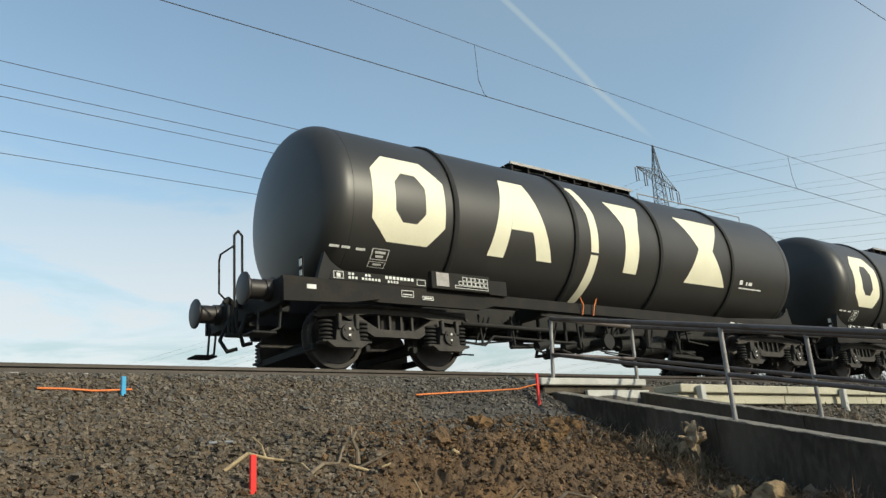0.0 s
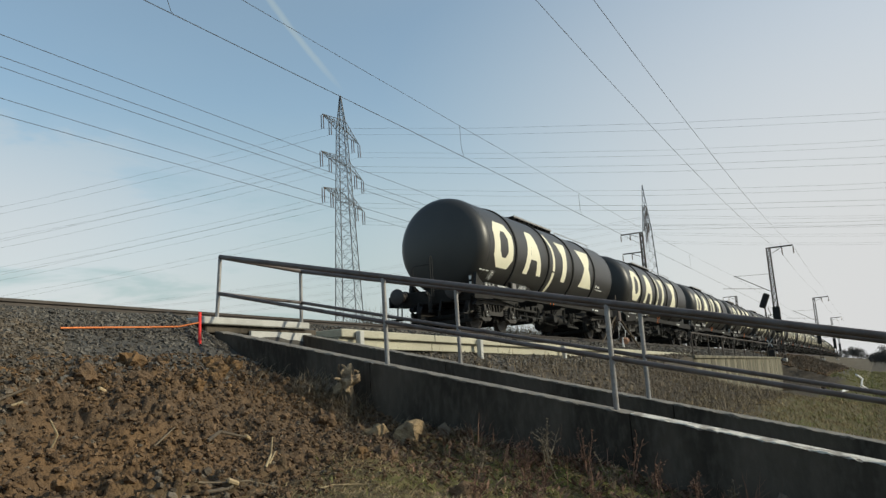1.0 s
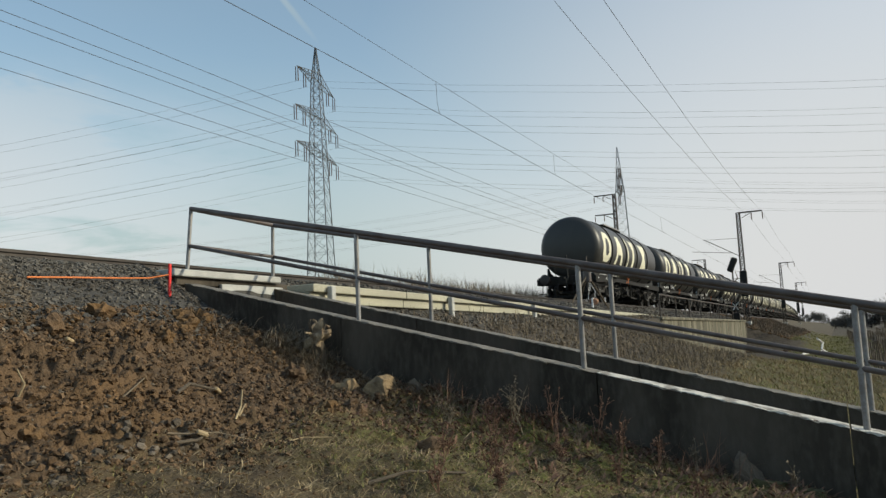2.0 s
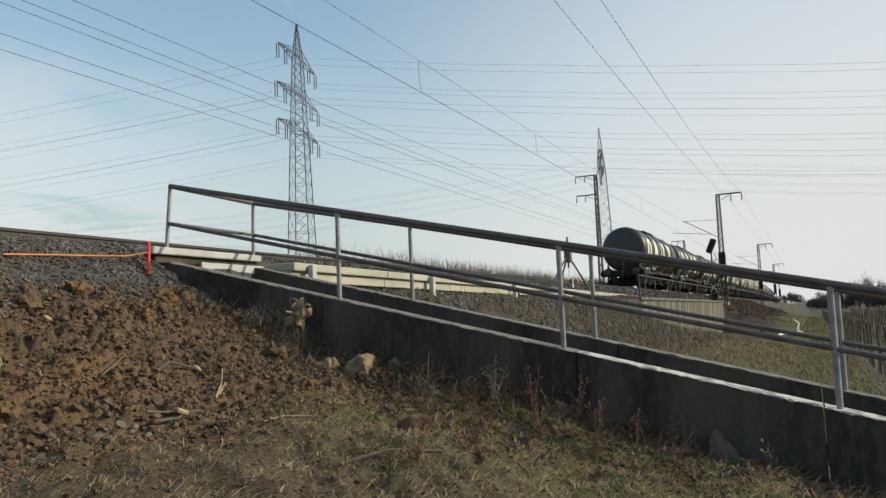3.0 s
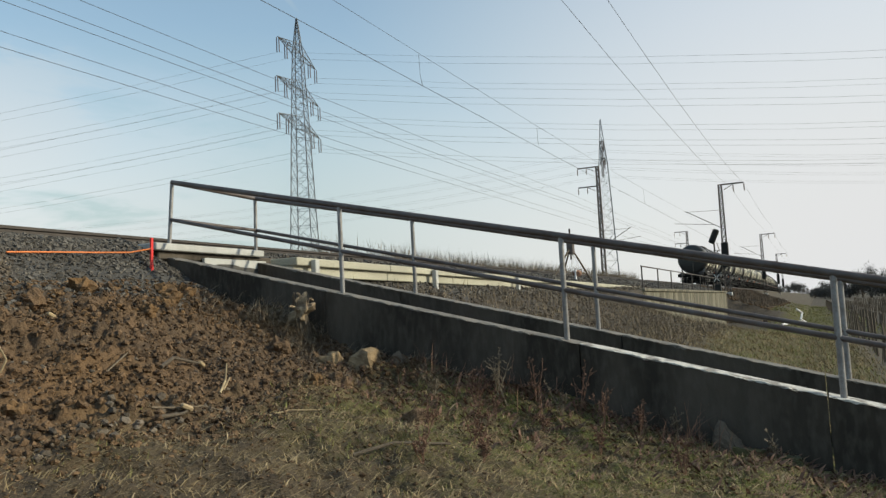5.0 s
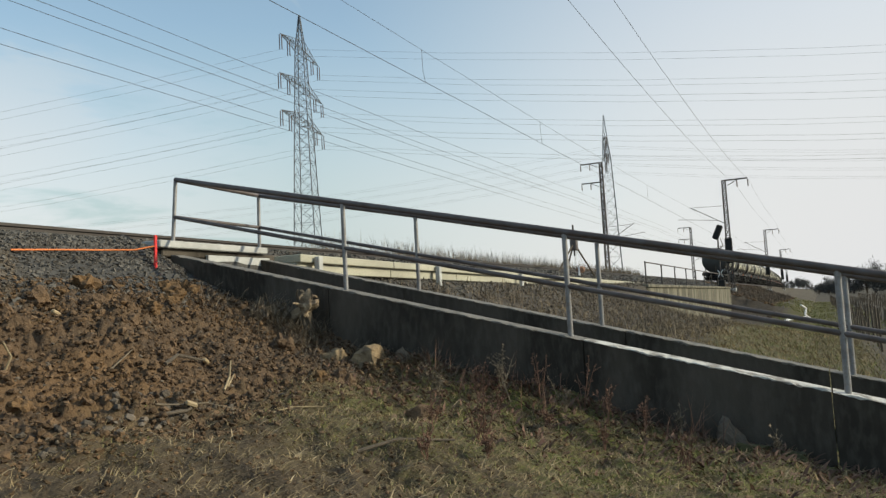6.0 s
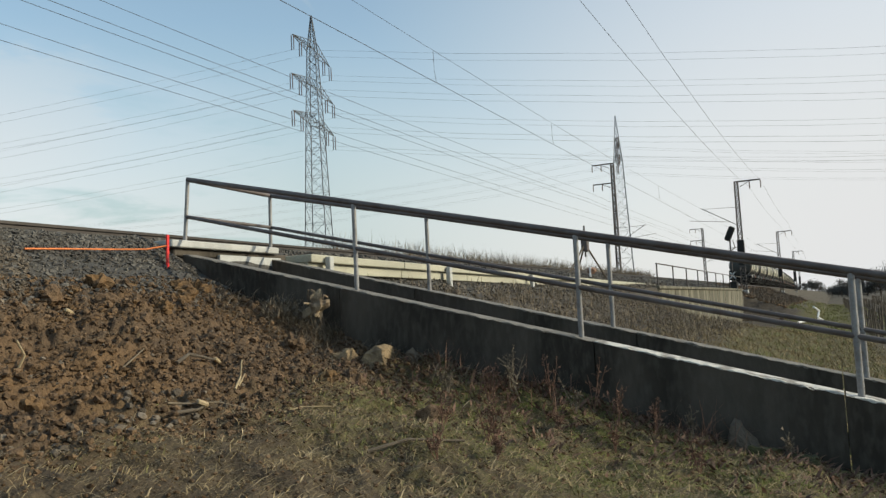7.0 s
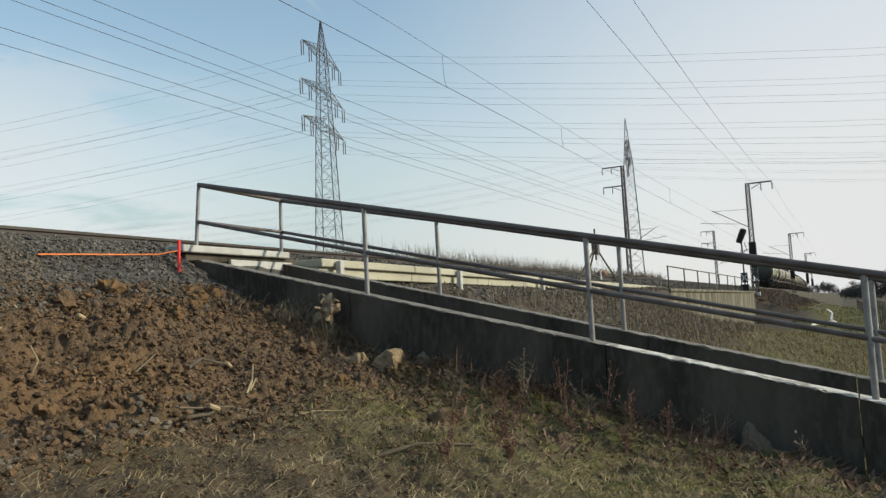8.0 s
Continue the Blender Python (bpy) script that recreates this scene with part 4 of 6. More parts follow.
# ---- cable trough, abutment and its railing ----
def build_trough():
    e = thing("cable_trough", "long cream concrete cable trough lying on the bank", "cable trough")
    a, b = Vector((10.35, 7.5, -0.47)), Vector((38.0, 7.5, -0.72))
    n = 9
    for i in range(n):
        p, q = a.lerp(b, i / n), a.lerp(b, (i + 1) / n)
        bm = bmesh.new()
        box(bm, (p.x + 0.01, 7.42, p.z - 0.13), (q.x - 0.01, 7.95, p.z), 0.012)
        for v in bm.verts:
            v.co.z += (q.z - p.z) * (v.co.x - p.x) / (q.x - p.x)
        part("trough_lid", bm, "beam", e)
        bm = bmesh.new()
        box(bm, (p.x + 0.01, 7.50, p.z - 0.30), (q.x - 0.01, 7.90, p.z - 0.133), 0.01)
        for v in bm.verts:
            v.co.z += (q.z - p.z) * (v.co.x - p.x) / (q.x - p.x)
        part("trough_body", bm, "beam", e, "weathered lower half of the trough")
    for x in (10.7, 15.2, 20.4):
        bm = bmesh.new()
        box(bm, (x, 7.30, -0.98), (x + 0.12, 7.40, -0.50 - 0.008 * (x - 10)), 0.01)
        part("marker_stub", bm, "slab", e, "pale concrete stub")


build_trough()


def build_abutment():
    e = thing("abutment_wall", "stained cream concrete retaining wall below the track", "wall")
    e["kind"] = "structure"
    bm = bmesh.new()
    box(bm, (35.0, 6.78, -3.9), (70.5, 7.15, -0.98), 0.03)
    part("wall_body", bm, "abut", e)
    bm = bmesh.new()
    box(bm, (34.95, 6.70, -0.976), (70.55, 7.2, -0.84), 0.02)
    part("coping", bm, "abut", e)
    r = thing("railing", "thin dark steel railing on the retaining wall", "railing")
    for i in range(10):
        x = 35.1 + 3.9 * i
        bm = bmesh.new()
        rod(bm, (x, 6.82, -0.84), (x, 6.82, 0.14), 0.032, seg=8)
        part("post", bm, "mast", r)
        bm = bmesh.new()
        box(bm, (x - 0.03, 6.765, -2.2 - 0.7 * (i % 3)), (x + 0.03, 6.778, -0.98))
        part("water_stain", bm, "concrete", e, "dark upright streak below a railing post")
    for z, k in ((0.14, "handrail"),):
        bm = bmesh.new()
        rod(bm, (35.0, 6.82, z), (70.3, 6.82, z), 0.03, seg=8)
        part(k, bm, "mast", r)


build_abutment()


# ---- overhead line ----
def lattice(bm, base, w0, w1, h, bays, bar=0.03, diag=0.02, turn=0.0):
    """A four-legged lattice from width w0 to w1 over height h."""
    rot = Matrix.Rotation(turn, 4, "Z")
    base = Vector(base)

    def corner(i, z):
        w = (w0 + (w1 - w0) * z / h) / 2
        return base + rot @ Vector((w * (1, -1, -1, 1)[i], w * (1, 1, -1, -1)[i], z))

    zs, z = [0.0], 0.0
    ratio = (max(w1, 0.15) / w0) ** (1.0 / bays)
    lens = [ratio**i for i in range(bays)]
    for q in lens:
        z += h * q / sum(lens)
        zs.append(z)
    for i in range(4):
        rod(bm, corner(i, 0), corner(i, h), bar, seg=4)
        for k, (a, b) in enumerate(zip(zs, zs[1:])):
            j = (i + 1) % 4
            p, q = (i, j) if k % 2 else (j, i)
            rod(bm, corner(p, a), corner(q, b), diag, seg=3, caps=False)
            rod(bm, corner(q, a), corner(p, b), diag, seg=3, caps=False)
            rod(bm, corner(i, b), corner(j, b), diag, seg=3, caps=False)


def catenary_mast(x, y, h, side, feeder, label):
    """side: +1 when the bracket reaches to +y. feeder: the ends of the arms on top, across the mast, and their heights."""
    e = thing("catenary_mast", label, "mast", "masts of the overhead line", pose(x, y, 0))
    bm = bmesh.new()
    lattice(bm, (0, 0, -1.0), 0.46, 0.30, h + 1.0, 16, 0.055, 0.03)
    part("mast_body", bm, "mast", e, "dark lattice mast")
    bm = bmesh.new()
    box(bm, (-0.35, -0.35, -1.6), (0.35, 0.35, -0.9), 0.03)
    part("foundation", bm, "slab", e)
    for y1, z in feeder:
        bm = bmesh.new()
        box(bm, (-0.06, min(0, y1), z - 0.06), (0.06, max(0, y1), z + 0.06))
        rod(bm, (0, y1 * 0.15, z - 0.5), (0, y1 * 0.6, z), 0.03, seg=6)
        part("cross_arm", bm, "mast", e)
        for k in (1.0, 0.55):
            bm = bmesh.new()
            lathe(bm, [(z - 0.75 + 0.09 * i, 0.03 if i % 2 else 0.07) for i in range(8)], "z", 10, (0, y1 * k, 0))
            part("insulator", bm, "glass", e)
    # bracket with stay, tube and registration arm
    reach = 3.2 * side
    bm = bmesh.new()
    rod(bm, (0, 0, 5.0), (0, reach, 6.9), 0.032, seg=8)
    rod(bm, (0, 0, 6.75), (0, reach * 1.02, 6.85), 0.016, seg=8)
    rod(bm, (0, reach * 0.25, 5.45), (0, reach * 1.35, 5.85), 0.02, seg=8)
    part("bracket", bm, "mast", e, "slanted bracket carrying the contact wire")
    bm = bmesh.new()
    box(bm, (-0.26, -0.30, 1.4), (0.26, 0.30, 3.7), 0.02)
    if side > 0:
        part("balance_weight", bm, "black", e, "dark stack of tension weights")
    else:
        bm.free()
    return e


for i, (x, h) in enumerate(((76.9, 9.1), (137.0, 8.6), (199.0, 8.3), (262.0, 8.3))):
    xb, dy, _ = bend(x)
    catenary_mast(xb, 7.2 + dy, h, 1, ((-2.1, h),), "dark lattice catenary mast with one top arm beside the track")
for i, (x, h) in enumerate(((87.0, 14.1), (154.0, 11.6), (222.0, 11.6))):
    xb, dy, _ = bend(x)
    catenary_mast(xb, 21.0 + dy, h, -1, ((2.3, h), (2.3, h - 2.2)), "dark lattice catenary mast with two feeder arms beyond the tracks")


def wire(pts, r, name, label, mat="wire", group="wires of the overhead line"):
    bm = bmesh.new()
    prev = None
    for i, p in enumerate(pts):
        p = Vector(p)
        d = (Vector(pts[min(i + 1, len(pts) - 1)]) - Vector(pts[max(i - 1, 0)])).normalized()
        u = d.cross(Vector((0, 0, 1))).normalized()
        v = u.cross(d)
        ring = [bm.verts.new(p + r * (u * math.cos(a) + v * math.sin(a))) for a in (0.5, 2.07, 3.64, 5.21)]
        if prev:
            for k in range(4):
                bm.faces.new((prev[k], prev[(k + 1) % 4], ring[(k + 1) % 4], ring[k]))
        prev = ring
    return tagged(part(name, bm, mat), label, "wire", group)


SPANS = [(-74.0, -5.0), (-5.0, 75.9), (75.9, 122.0), (122.0, 196.0), (196.0, 262.0)]


def sagging(y, z, sag, spans=SPANS, n=12):
    pts = []
    for a, b in spans:
        for i in range(n):
            u = 2 * i / n - 1
            x, dy, _ = bend(a + (b - a) * i / n)
            pts.append((x, y + dy, z - sag * ((b - a) / 80.9) ** 2 * (1 - u * u)))
    return pts


wire(sagging(TRACK_Y, 5.62, 0.0), 0.009, "contact_wire", "dark contact wire over the near track")
wire(sagging(TRACK_Y, 6.95, 0.38), 0.006, "messenger_wire", "thin messenger wire over the near track")
wire(sagging(17.63, 5.62, 0.0), 0.009, "contact_wire", "dark contact wire over the second track")
wire(sagging(17.63, 6.2, 0.25), 0.009, "messenger_wire", "thin messenger wire over the second track")
wire(sagging(6.05, 8.42, 0.98), 0.0075, "feeder_wire", "dark feeder wire on the mast's arm")
wire(sagging(5.0, 8.85, 1.15), 0.0075, "feeder_wire", "dark feeder wire at the arm's tip")
for z, y in ((9.62, 21.0), (8.95, 21.0), (8.72, 21.2)):
    wire(sagging(y, z, 0.3), 0.011, "feeder_wire", "dark feeder wire beyond the tracks")
for x in (3.0, 9.6, 21.5, 33.0, 45.0, 57.0):
    bm = bmesh.new()
    zt = 6.95 - 0.38 * (1 - ((x - 35.4) / 40.5) ** 2)
    pipe(bm, [(x, TRACK_Y, zt), (x + 0.02, TRACK_Y, 5.95), (x + 0.14, TRACK_Y, 5.66), (x + 0.22, TRACK_Y, 5.62)], 0.006, 5)
    tagged(part("dropper", bm, "wire"), "thin dropper between messenger and contact wire", "wire", "droppers of the overhead line")


# ---- high-voltage line ----
ARM_WAY = Vector((0.966, 0.26, 0.0)).normalized()
LINE_WAY = Vector((0.26, -0.966, 0.0)).normalized()


def pylon(x, y, base_z, top, arms, w0, label):
    e = thing("pylon", label, "pylon", "pylons of the power line", pose(x, y, base_z))
    turn = math.atan2(ARM_WAY.y, ARM_WAY.x)
    h = top - base_z
    bm = bmesh.new()
    knee = arms[-1][0] - base_z
    lattice(bm, (0, 0, 0), w0, 1.95, knee, 12, 0.075, 0.032, turn)
    part("lower_body", bm, "lattice", e, "grey steel lattice legs")
    bm = bmesh.new()
    lattice(bm, (0, 0, knee), 1.95, 1.2, arms[0][0] - base_z - knee, 8, 0.065, 0.03, turn)
    part("upper_body", bm, "lattice", e)
    bm = bmesh.new()
    lattice(bm, (0, 0, arms[0][0] - base_z), 1.2, 0.12, h - (arms[0][0] - base_z), 4, 0.07, 0.035, turn)
    part("peak", bm, "lattice", e)
    for z, half in arms:
        for s in (-1, 1):
            bm = bmesh.new()
            zz = z - base_z
            tip = ARM_WAY * half * s + Vector((0, 0, zz + 0.1))
            for k in (-1, 1):
                side = LINE_WAY * 0.6 * k
                lo, hi = ARM_WAY * 0.6 * s + side + Vector((0, 0, zz)), ARM_WAY * 0.5 * s + side * 0.9 + Vector((0, 0, zz + 1.35))
                rod(bm, lo, tip, 0.06, seg=4)
                rod(bm, hi, tip, 0.05, seg=4)
                for i in range(1, 6):
                    a, b = lo.lerp(tip, i / 6), hi.lerp(tip, i / 6)
                    c = lo.lerp(tip, (i - 1) / 6)
                    rod(bm, a, b, 0.03, seg=3)
                    rod(bm, c, b, 0.03, seg=3)
            for i in range(5):
                a = (ARM_WAY * 0.6 * s + LINE_WAY * 0.6 + Vector((0, 0, zz))).lerp(tip, i / 5)
                b = (ARM_WAY * 0.6 * s - LINE_WAY * 0.6 + Vector((0, 0, zz))).lerp(tip, (i + 0.8) / 5)
                rod(bm, a, b, 0.03, seg=3)
            arm = part("cross_arm", bm, "lattice", e)
            for k in (1.0, 0.62):
                p = ARM_WAY * half * s * k + Vector((0, 0, zz))
                bm = bmesh.new()
                for q in (-0.16, 0.16):
                    rod(bm, p + LINE_WAY * q, p + LINE_WAY * q - Vector((0, 0, 2.0)), 0.07, seg=6)
                part("insulator", bm, "glass", arm, "brown hanging insulators")
    return e


def conductors(x, y, arms, right_sag, left_sag):
    for z, half in arms:
        for s in (-1, 1):
            for k in (1.0, 0.62):
                p = Vector((x, y, z - 2.0)) + ARM_WAY * half * s * k
                pts = []
                for i in range(-12, 13):
                    u = abs(i) / 12
                    sag = (right_sag if i > 0 else left_sag) * 4 * u * (1 - u)
                    pts.append(p + LINE_WAY * (265 * i / 12) - Vector((0, 0, sag)))
                wire(pts, 0.015, "conductor", "pale conductor of the power line", "farwire", "conductors of the power line")


ARMS_A = ((35.9, 7.4), (30.4, 8.3), (25.5, 8.1))
pylon(90.1, 63.1, -2.3, 41.2, ARMS_A, 3.7, "grey lattice pylon with three pairs of cross-arms beyond the track")
conductors(90.1, 63.1, ARMS_A, 10.0, 8.0)
ARMS_B = ((34.6, 6.5), (30.7, 7.0))
pylon(177.0, 41.3, -2.3, 41.0, ARMS_B, 4.2, "slim lattice pylon seen end-on behind the masts")
conductors(177.0, 41.3, ARMS_B, 9.0, 8.0)
ARMS_C = ((45, 7.4), (39, 8.3), (33, 8.1))
pylon(196.0, 360.0, -2.5, 55.0, ARMS_C, 5.4, "small far pylon on the open side")


# ---- signal, tripod ----
def build_signal():
    e = thing("railway_signal", "black oval signal head on a thin post by the wall", "signal", "", pose(66.3, 7.0, 0))
    bm = bmesh.new()
    rod(bm, (0, 0, -1.0), (0, 0, 3.1), 0.06, seg=10)
    part("post", bm, "mast", e)
    bm = bmesh.new()
    box(bm, (-0.12, -0.25, 2.95), (0.12, 0.25, 4.15), 0.09, Matrix.Translation((0, 0, 3.5)) @ Matrix.Rotation(radians(24), 4, "X") @ Matrix.Translation((0, 0, -3.5)))
    part("signal_head", bm, "black", e, "tilted black signal head")
    bm = bmesh.new()
    pipe(bm, [(0.1, -0.2, 3.0), (0.1, -0.35, 2.4), (0.0, 0.0, 2.2)], 0.03, 6)
    part("ladder_bar", bm, "mast", e)
    bm = bmesh.new()
    box(bm, (-0.04, -0.25, -0.15), (-0.02, 0.25, 0.62), 0.01)
    board = part("sign_board", bm, "black", e)
    for a in (36, -36):
        bm = bmesh.new()
        box(bm, (-0.050, -0.035, -0.34), (-0.043 + 0.002 * (a > 0), 0.035, 0.34), 0, Matrix.Translation((0, 0, 0.23)) @ Matrix.Rotation(radians(a), 4, "X"))
        part("white_stripe", bm, "white", board, "white diagonal stripe")
    bm = bmesh.new()
    box(bm, (-0.3, -0.3, -1.0), (0.3, 0.3, -0.3), 0.03)
    part("cabinet", bm, "black", e)


build_signal()


def build_tripod():
    e = thing("cable_stand", "three-legged wooden stand with rope and a red bundle on the ballast", "stand", "", pose(29.6, 8.4, -0.42))
    bm = bmesh.new()
    rod(bm, (0, 0, 0.75), (0, 0, 1.95), 0.035, seg=8)
    part("pole", bm, "mast", e)
    for p in ((-1.5, 0.3, 0.0), (0.9, -0.5, -0.05), (1.2, 0.8, 0.0)):
        bm = bmesh.new()
        rod(bm, p, (0, 0, 1.25), 0.035, seg=8)
        part("leg", bm, "bark", e)
    bm = bmesh.new()
    box(bm, (-0.13, -0.13, 0.95), (0.13, 0.13, 1.45), 0.03)
    part("winch", bm, "handrail", e, "grey reddish winch")
    bm = bmesh.new()
    bmesh.ops.create_icosphere(bm, subdivisions=2, radius=0.19, matrix=Matrix.Translation((0.35, -0.1, 0.22)) @ Matrix.Diagonal((1.2, 1, 0.7, 1)))
    for v in bm.verts:
        v.co += Vector((1, 1, 1)) * 0.05 * noise.noise(v.co * 7)
    part("bundle", bm, "weed", e, "reddish brown bundle")
    for p in ((0.15, -0.2, 0.35), (0.3, 0.1, 0.3), (-0.15, -0.1, 0.6)):
        bm = bmesh.new()
        pipe(bm, [(0, 0, 1.1), Vector(p) + Vector((0.1, 0, 0.25)), p], 0.012, 5)
        part("rope", bm, "cloth", e, "pale hanging rope")
    bm = bmesh.new()
    box(bm, (0.1, -0.12, -0.02), (0.2, -0.06, 0.36), 0, Matrix.Rotation(radians(8), 4, "Y"))
    part("white_slat", bm, "cloth", e)


build_tripod()


# ---- markers, cords, finds on the bank ----
def at(x, y, lift=0.0):
    return Vector((x, y, ground_z(x, y) + lift))


def marker(name, x, y, h, w, mat, label, lean=0.0):
    p = at(x, y, -0.12)
    e = thing(name, label, "marker stake", "marker stakes on the bank", pose(p.x, p.y, p.z, 0, lean, 20))
    bm = bmesh.new()
    box(bm, (-w / 2, -0.012, 0), (w / 2, 0.012, h + 0.12), 0.004)
    part("stake", bm, mat, e)


marker("marker_stake", 7.57, 7.69, 0.43, 0.055, "red", "red painted wooden marker stake in the ballast", 2)
marker("marker_stake", 2.72, 6.02, 0.29, 0.062, "red", "bright red painted marker stake on the soil", 1)
marker("marker_stake", 2.31, 8.10, 0.20, 0.05, "blue", "light blue marker stake beside the cord", 0)


def cord(pts, label):
    bm = bmesh.new()
    pipe(bm, [at(x, y, 0.035 + z) for x, y, z in pts], 0.011, 6)
    tagged(part("orange_rope", bm, "orange"), label, "cord", "orange cords on the bank")


cord([(1.55, 8.16, 0), (1.8, 8.12, 0.02), (2.05, 8.15, 0.0), (2.31, 8.11, 0.03), (2.42, 8.2, 0)], "orange marker cord lying over the stones")
cord([(5.85, 8.10, 0.0), (6.4, 8.08, 0.02), (7.0, 7.98, 0.06), (7.35, 7.82, 0.13), (7.56, 7.69, 0.25)], "orange marker cord tied to the red stake")
cord([(9.75, 7.95, 0.5), (10.2, 7.9, 0.34), (10.5, 7.85, 0.05)], "short orange cord at the channel's head")


def lump(name, x, y, size, mat, label, category, seed, squash=0.7, sub=3, rough=0.35, lift=0.3):
    bm = bmesh.new()
    bmesh.ops.create_icosphere(bm, subdivisions=sub, radius=1.0)
    o = Vector((seed * 3.1, seed * 1.7, seed))
    for v in bm.verts:
        d = v.co.copy()
        v.co = d * (1 + rough * noise.fractal(d * 1.3 + o, 1.0, 2.0, 4) + 0.1 * abs(noise.noise(d * 6 + o)))
        v.co = Vector((v.co.x * size, v.co.y * size * 0.85, v.co.z * size * squash))
    ob = part(name, bm, mat)
    ob.location = at(x, y, size * squash * lift)
    ob.rotation_euler.z = seed
    return tagged(ob, label, category)


lump("clod", 6.05, 3.15, 0.13, "clod", "round brown soil clod in the grass", "clod", 17, 0.85)
for i, (x, y, r, m) in enumerate(((5.95, 7.05, 0.13, "ochre"), (6.30, 7.08, 0.10, "clod"), (7.15, 7.02, 0.14, "ochre"), (7.42, 7.0, 0.13, "ochre"), (6.9, 6.72, 0.10, "ochre"), (5.2, 6.8, 0.11, "clod"), (4.75, 6.7, 0.09, "clod"), (6.45, 6.45, 0.10, "ochre"),
                                  (5.6, 6.5, 0.09, "clod"), (7.0, 5.3, 0.11, "clod"), (6.7, 4.35, 0.11, "clod"), (6.5, 4.2, 0.09, "clod"), (6.9, 4.15, 0.10, "clod"), (6.25, 4.3, 0.08, "ochre"), (5.5, 5.9, 0.08, "clod"), (4.4, 6.2, 0.10, "clod"),
                                  (5.9, 6.05, 0.08, "ochre"), (4.0, 5.5, 0.09, "clod"), (7.3, 6.35, 0.11, "clod"), (3.55, 4.85, 0.08, "ochre"))):
    kind = "ochre lump of subsoil crowning the heap" if m == "ochre" else "lumpy brown soil clod on the bank"
    tagged(lump("clod", x, y, r, m, kind, "clod", 20 + i, 0.85, 3, 0.75, 0.15), group="large clods on the bank")


def block(name, x, y, corners, mat, label, seed):
    """A broken block: the hull of its corners, its edges worn."""
    bm = bmesh.new()
    for c in corners:
        bm.verts.new(Vector(c) * 1.08)
    bmesh.ops.convex_hull(bm, input=bm.verts)
    loose = [v for v in bm.verts if not v.link_faces]
    bmesh.ops.delete(bm, geom=loose, context="VERTS")
    bmesh.ops.subdivide_edges(bm, edges=bm.edges, cuts=5, use_grid_fill=True)
    o = Vector((seed, seed * 0.7, 0))
    for v in bm.verts:
        v.co += Vector((noise.noise(v.co * 9 + o), noise.noise(v.co * 9 + o * 2), noise.noise(v.co * 9 + o * 3))) * 0.03
        v.co += Vector((noise.noise(v.co * 27 + o), noise.noise(v.co * 27 + o * 2), noise.noise(v.co * 31 + o * 3))) * 0.012
    ob = part(name, bm, mat)
    ob.location = at(x, y, -0.03)
    return tagged(ob, label, "rock")


block("rock", 7.38, 0.80, [(-0.09, -0.13, 0), (0.09, -0.13, 0), (-0.09, 0.13, 0), (0.09, 0.13, 0), (0.04, 0.08, 0.27), (-0.02, 0.02, 0.25), (0.05, -0.10, 0.11), (-0.06, 0.09, 0.20)], "fieldstone", "grey pointed stone block leaning at the wall's foot", 3)
block("rock", 7.20, 0.62, [(-0.07, -0.14, 0), (0.07, -0.14, 0), (-0.07, 0.14, 0), (0.07, 0.14, 0), (0.06, -0.13, 0.10), (-0.06, -0.12, 0.09), (0.06, 0.12, 0.12), (-0.05, 0.11, 0.11)], "moss", "mossy flat stone block at the wall's foot", 5)
block("rock", 7.26, 0.34, [(-0.05, -0.12, 0), (0.05, -0.12, 0), (-0.05, 0.12, 0), (0.05, 0.12, 0), (0.04, -0.11, 0.06), (-0.04, -0.11, 0.05), (0.04, 0.11, 0.07), (-0.04, 0.10, 0.07)], "moss", "low mossy stone slab at the wall's foot", 7)
block("rock", 7.42, 4.50, [(-0.14, -0.16, 0), (0.14, -0.15, 0), (-0.13, 0.15, 0), (0.13, 0.14, 0), (-0.10, -0.12, 0.19), (0.10, -0.13, 0.21), (-0.11, 0.08, 0.15), (0.09, 0.10, 0.20), (0.0, 0.0, 0.23)], "yellowrock", "yellowish crumbly rock beside the channel wall", 11)
block("rock", 7.28, 4.86, [(-0.10, -0.13, 0), (0.10, -0.12, 0), (-0.10, 0.12, 0), (0.10, 0.12, 0), (-0.07, -0.10, 0.13), (0.07, -0.11, 0.16), (-0.07, 0.06, 0.09), (0.06, 0.08, 0.12)], "yellowrock", "yellowish crumbly rock beside the channel wall", 13)
block("rock", 7.62, 4.18, [(-0.09, -0.10, 0), (0.09, -0.10, 0), (-0.09, 0.10, 0), (0.08, 0.10, 0), (-0.03, -0.04, 0.17), (0.04, 0.05, 0.14)], "fieldstone", "dull brown broken rock at the wall's foot", 17)


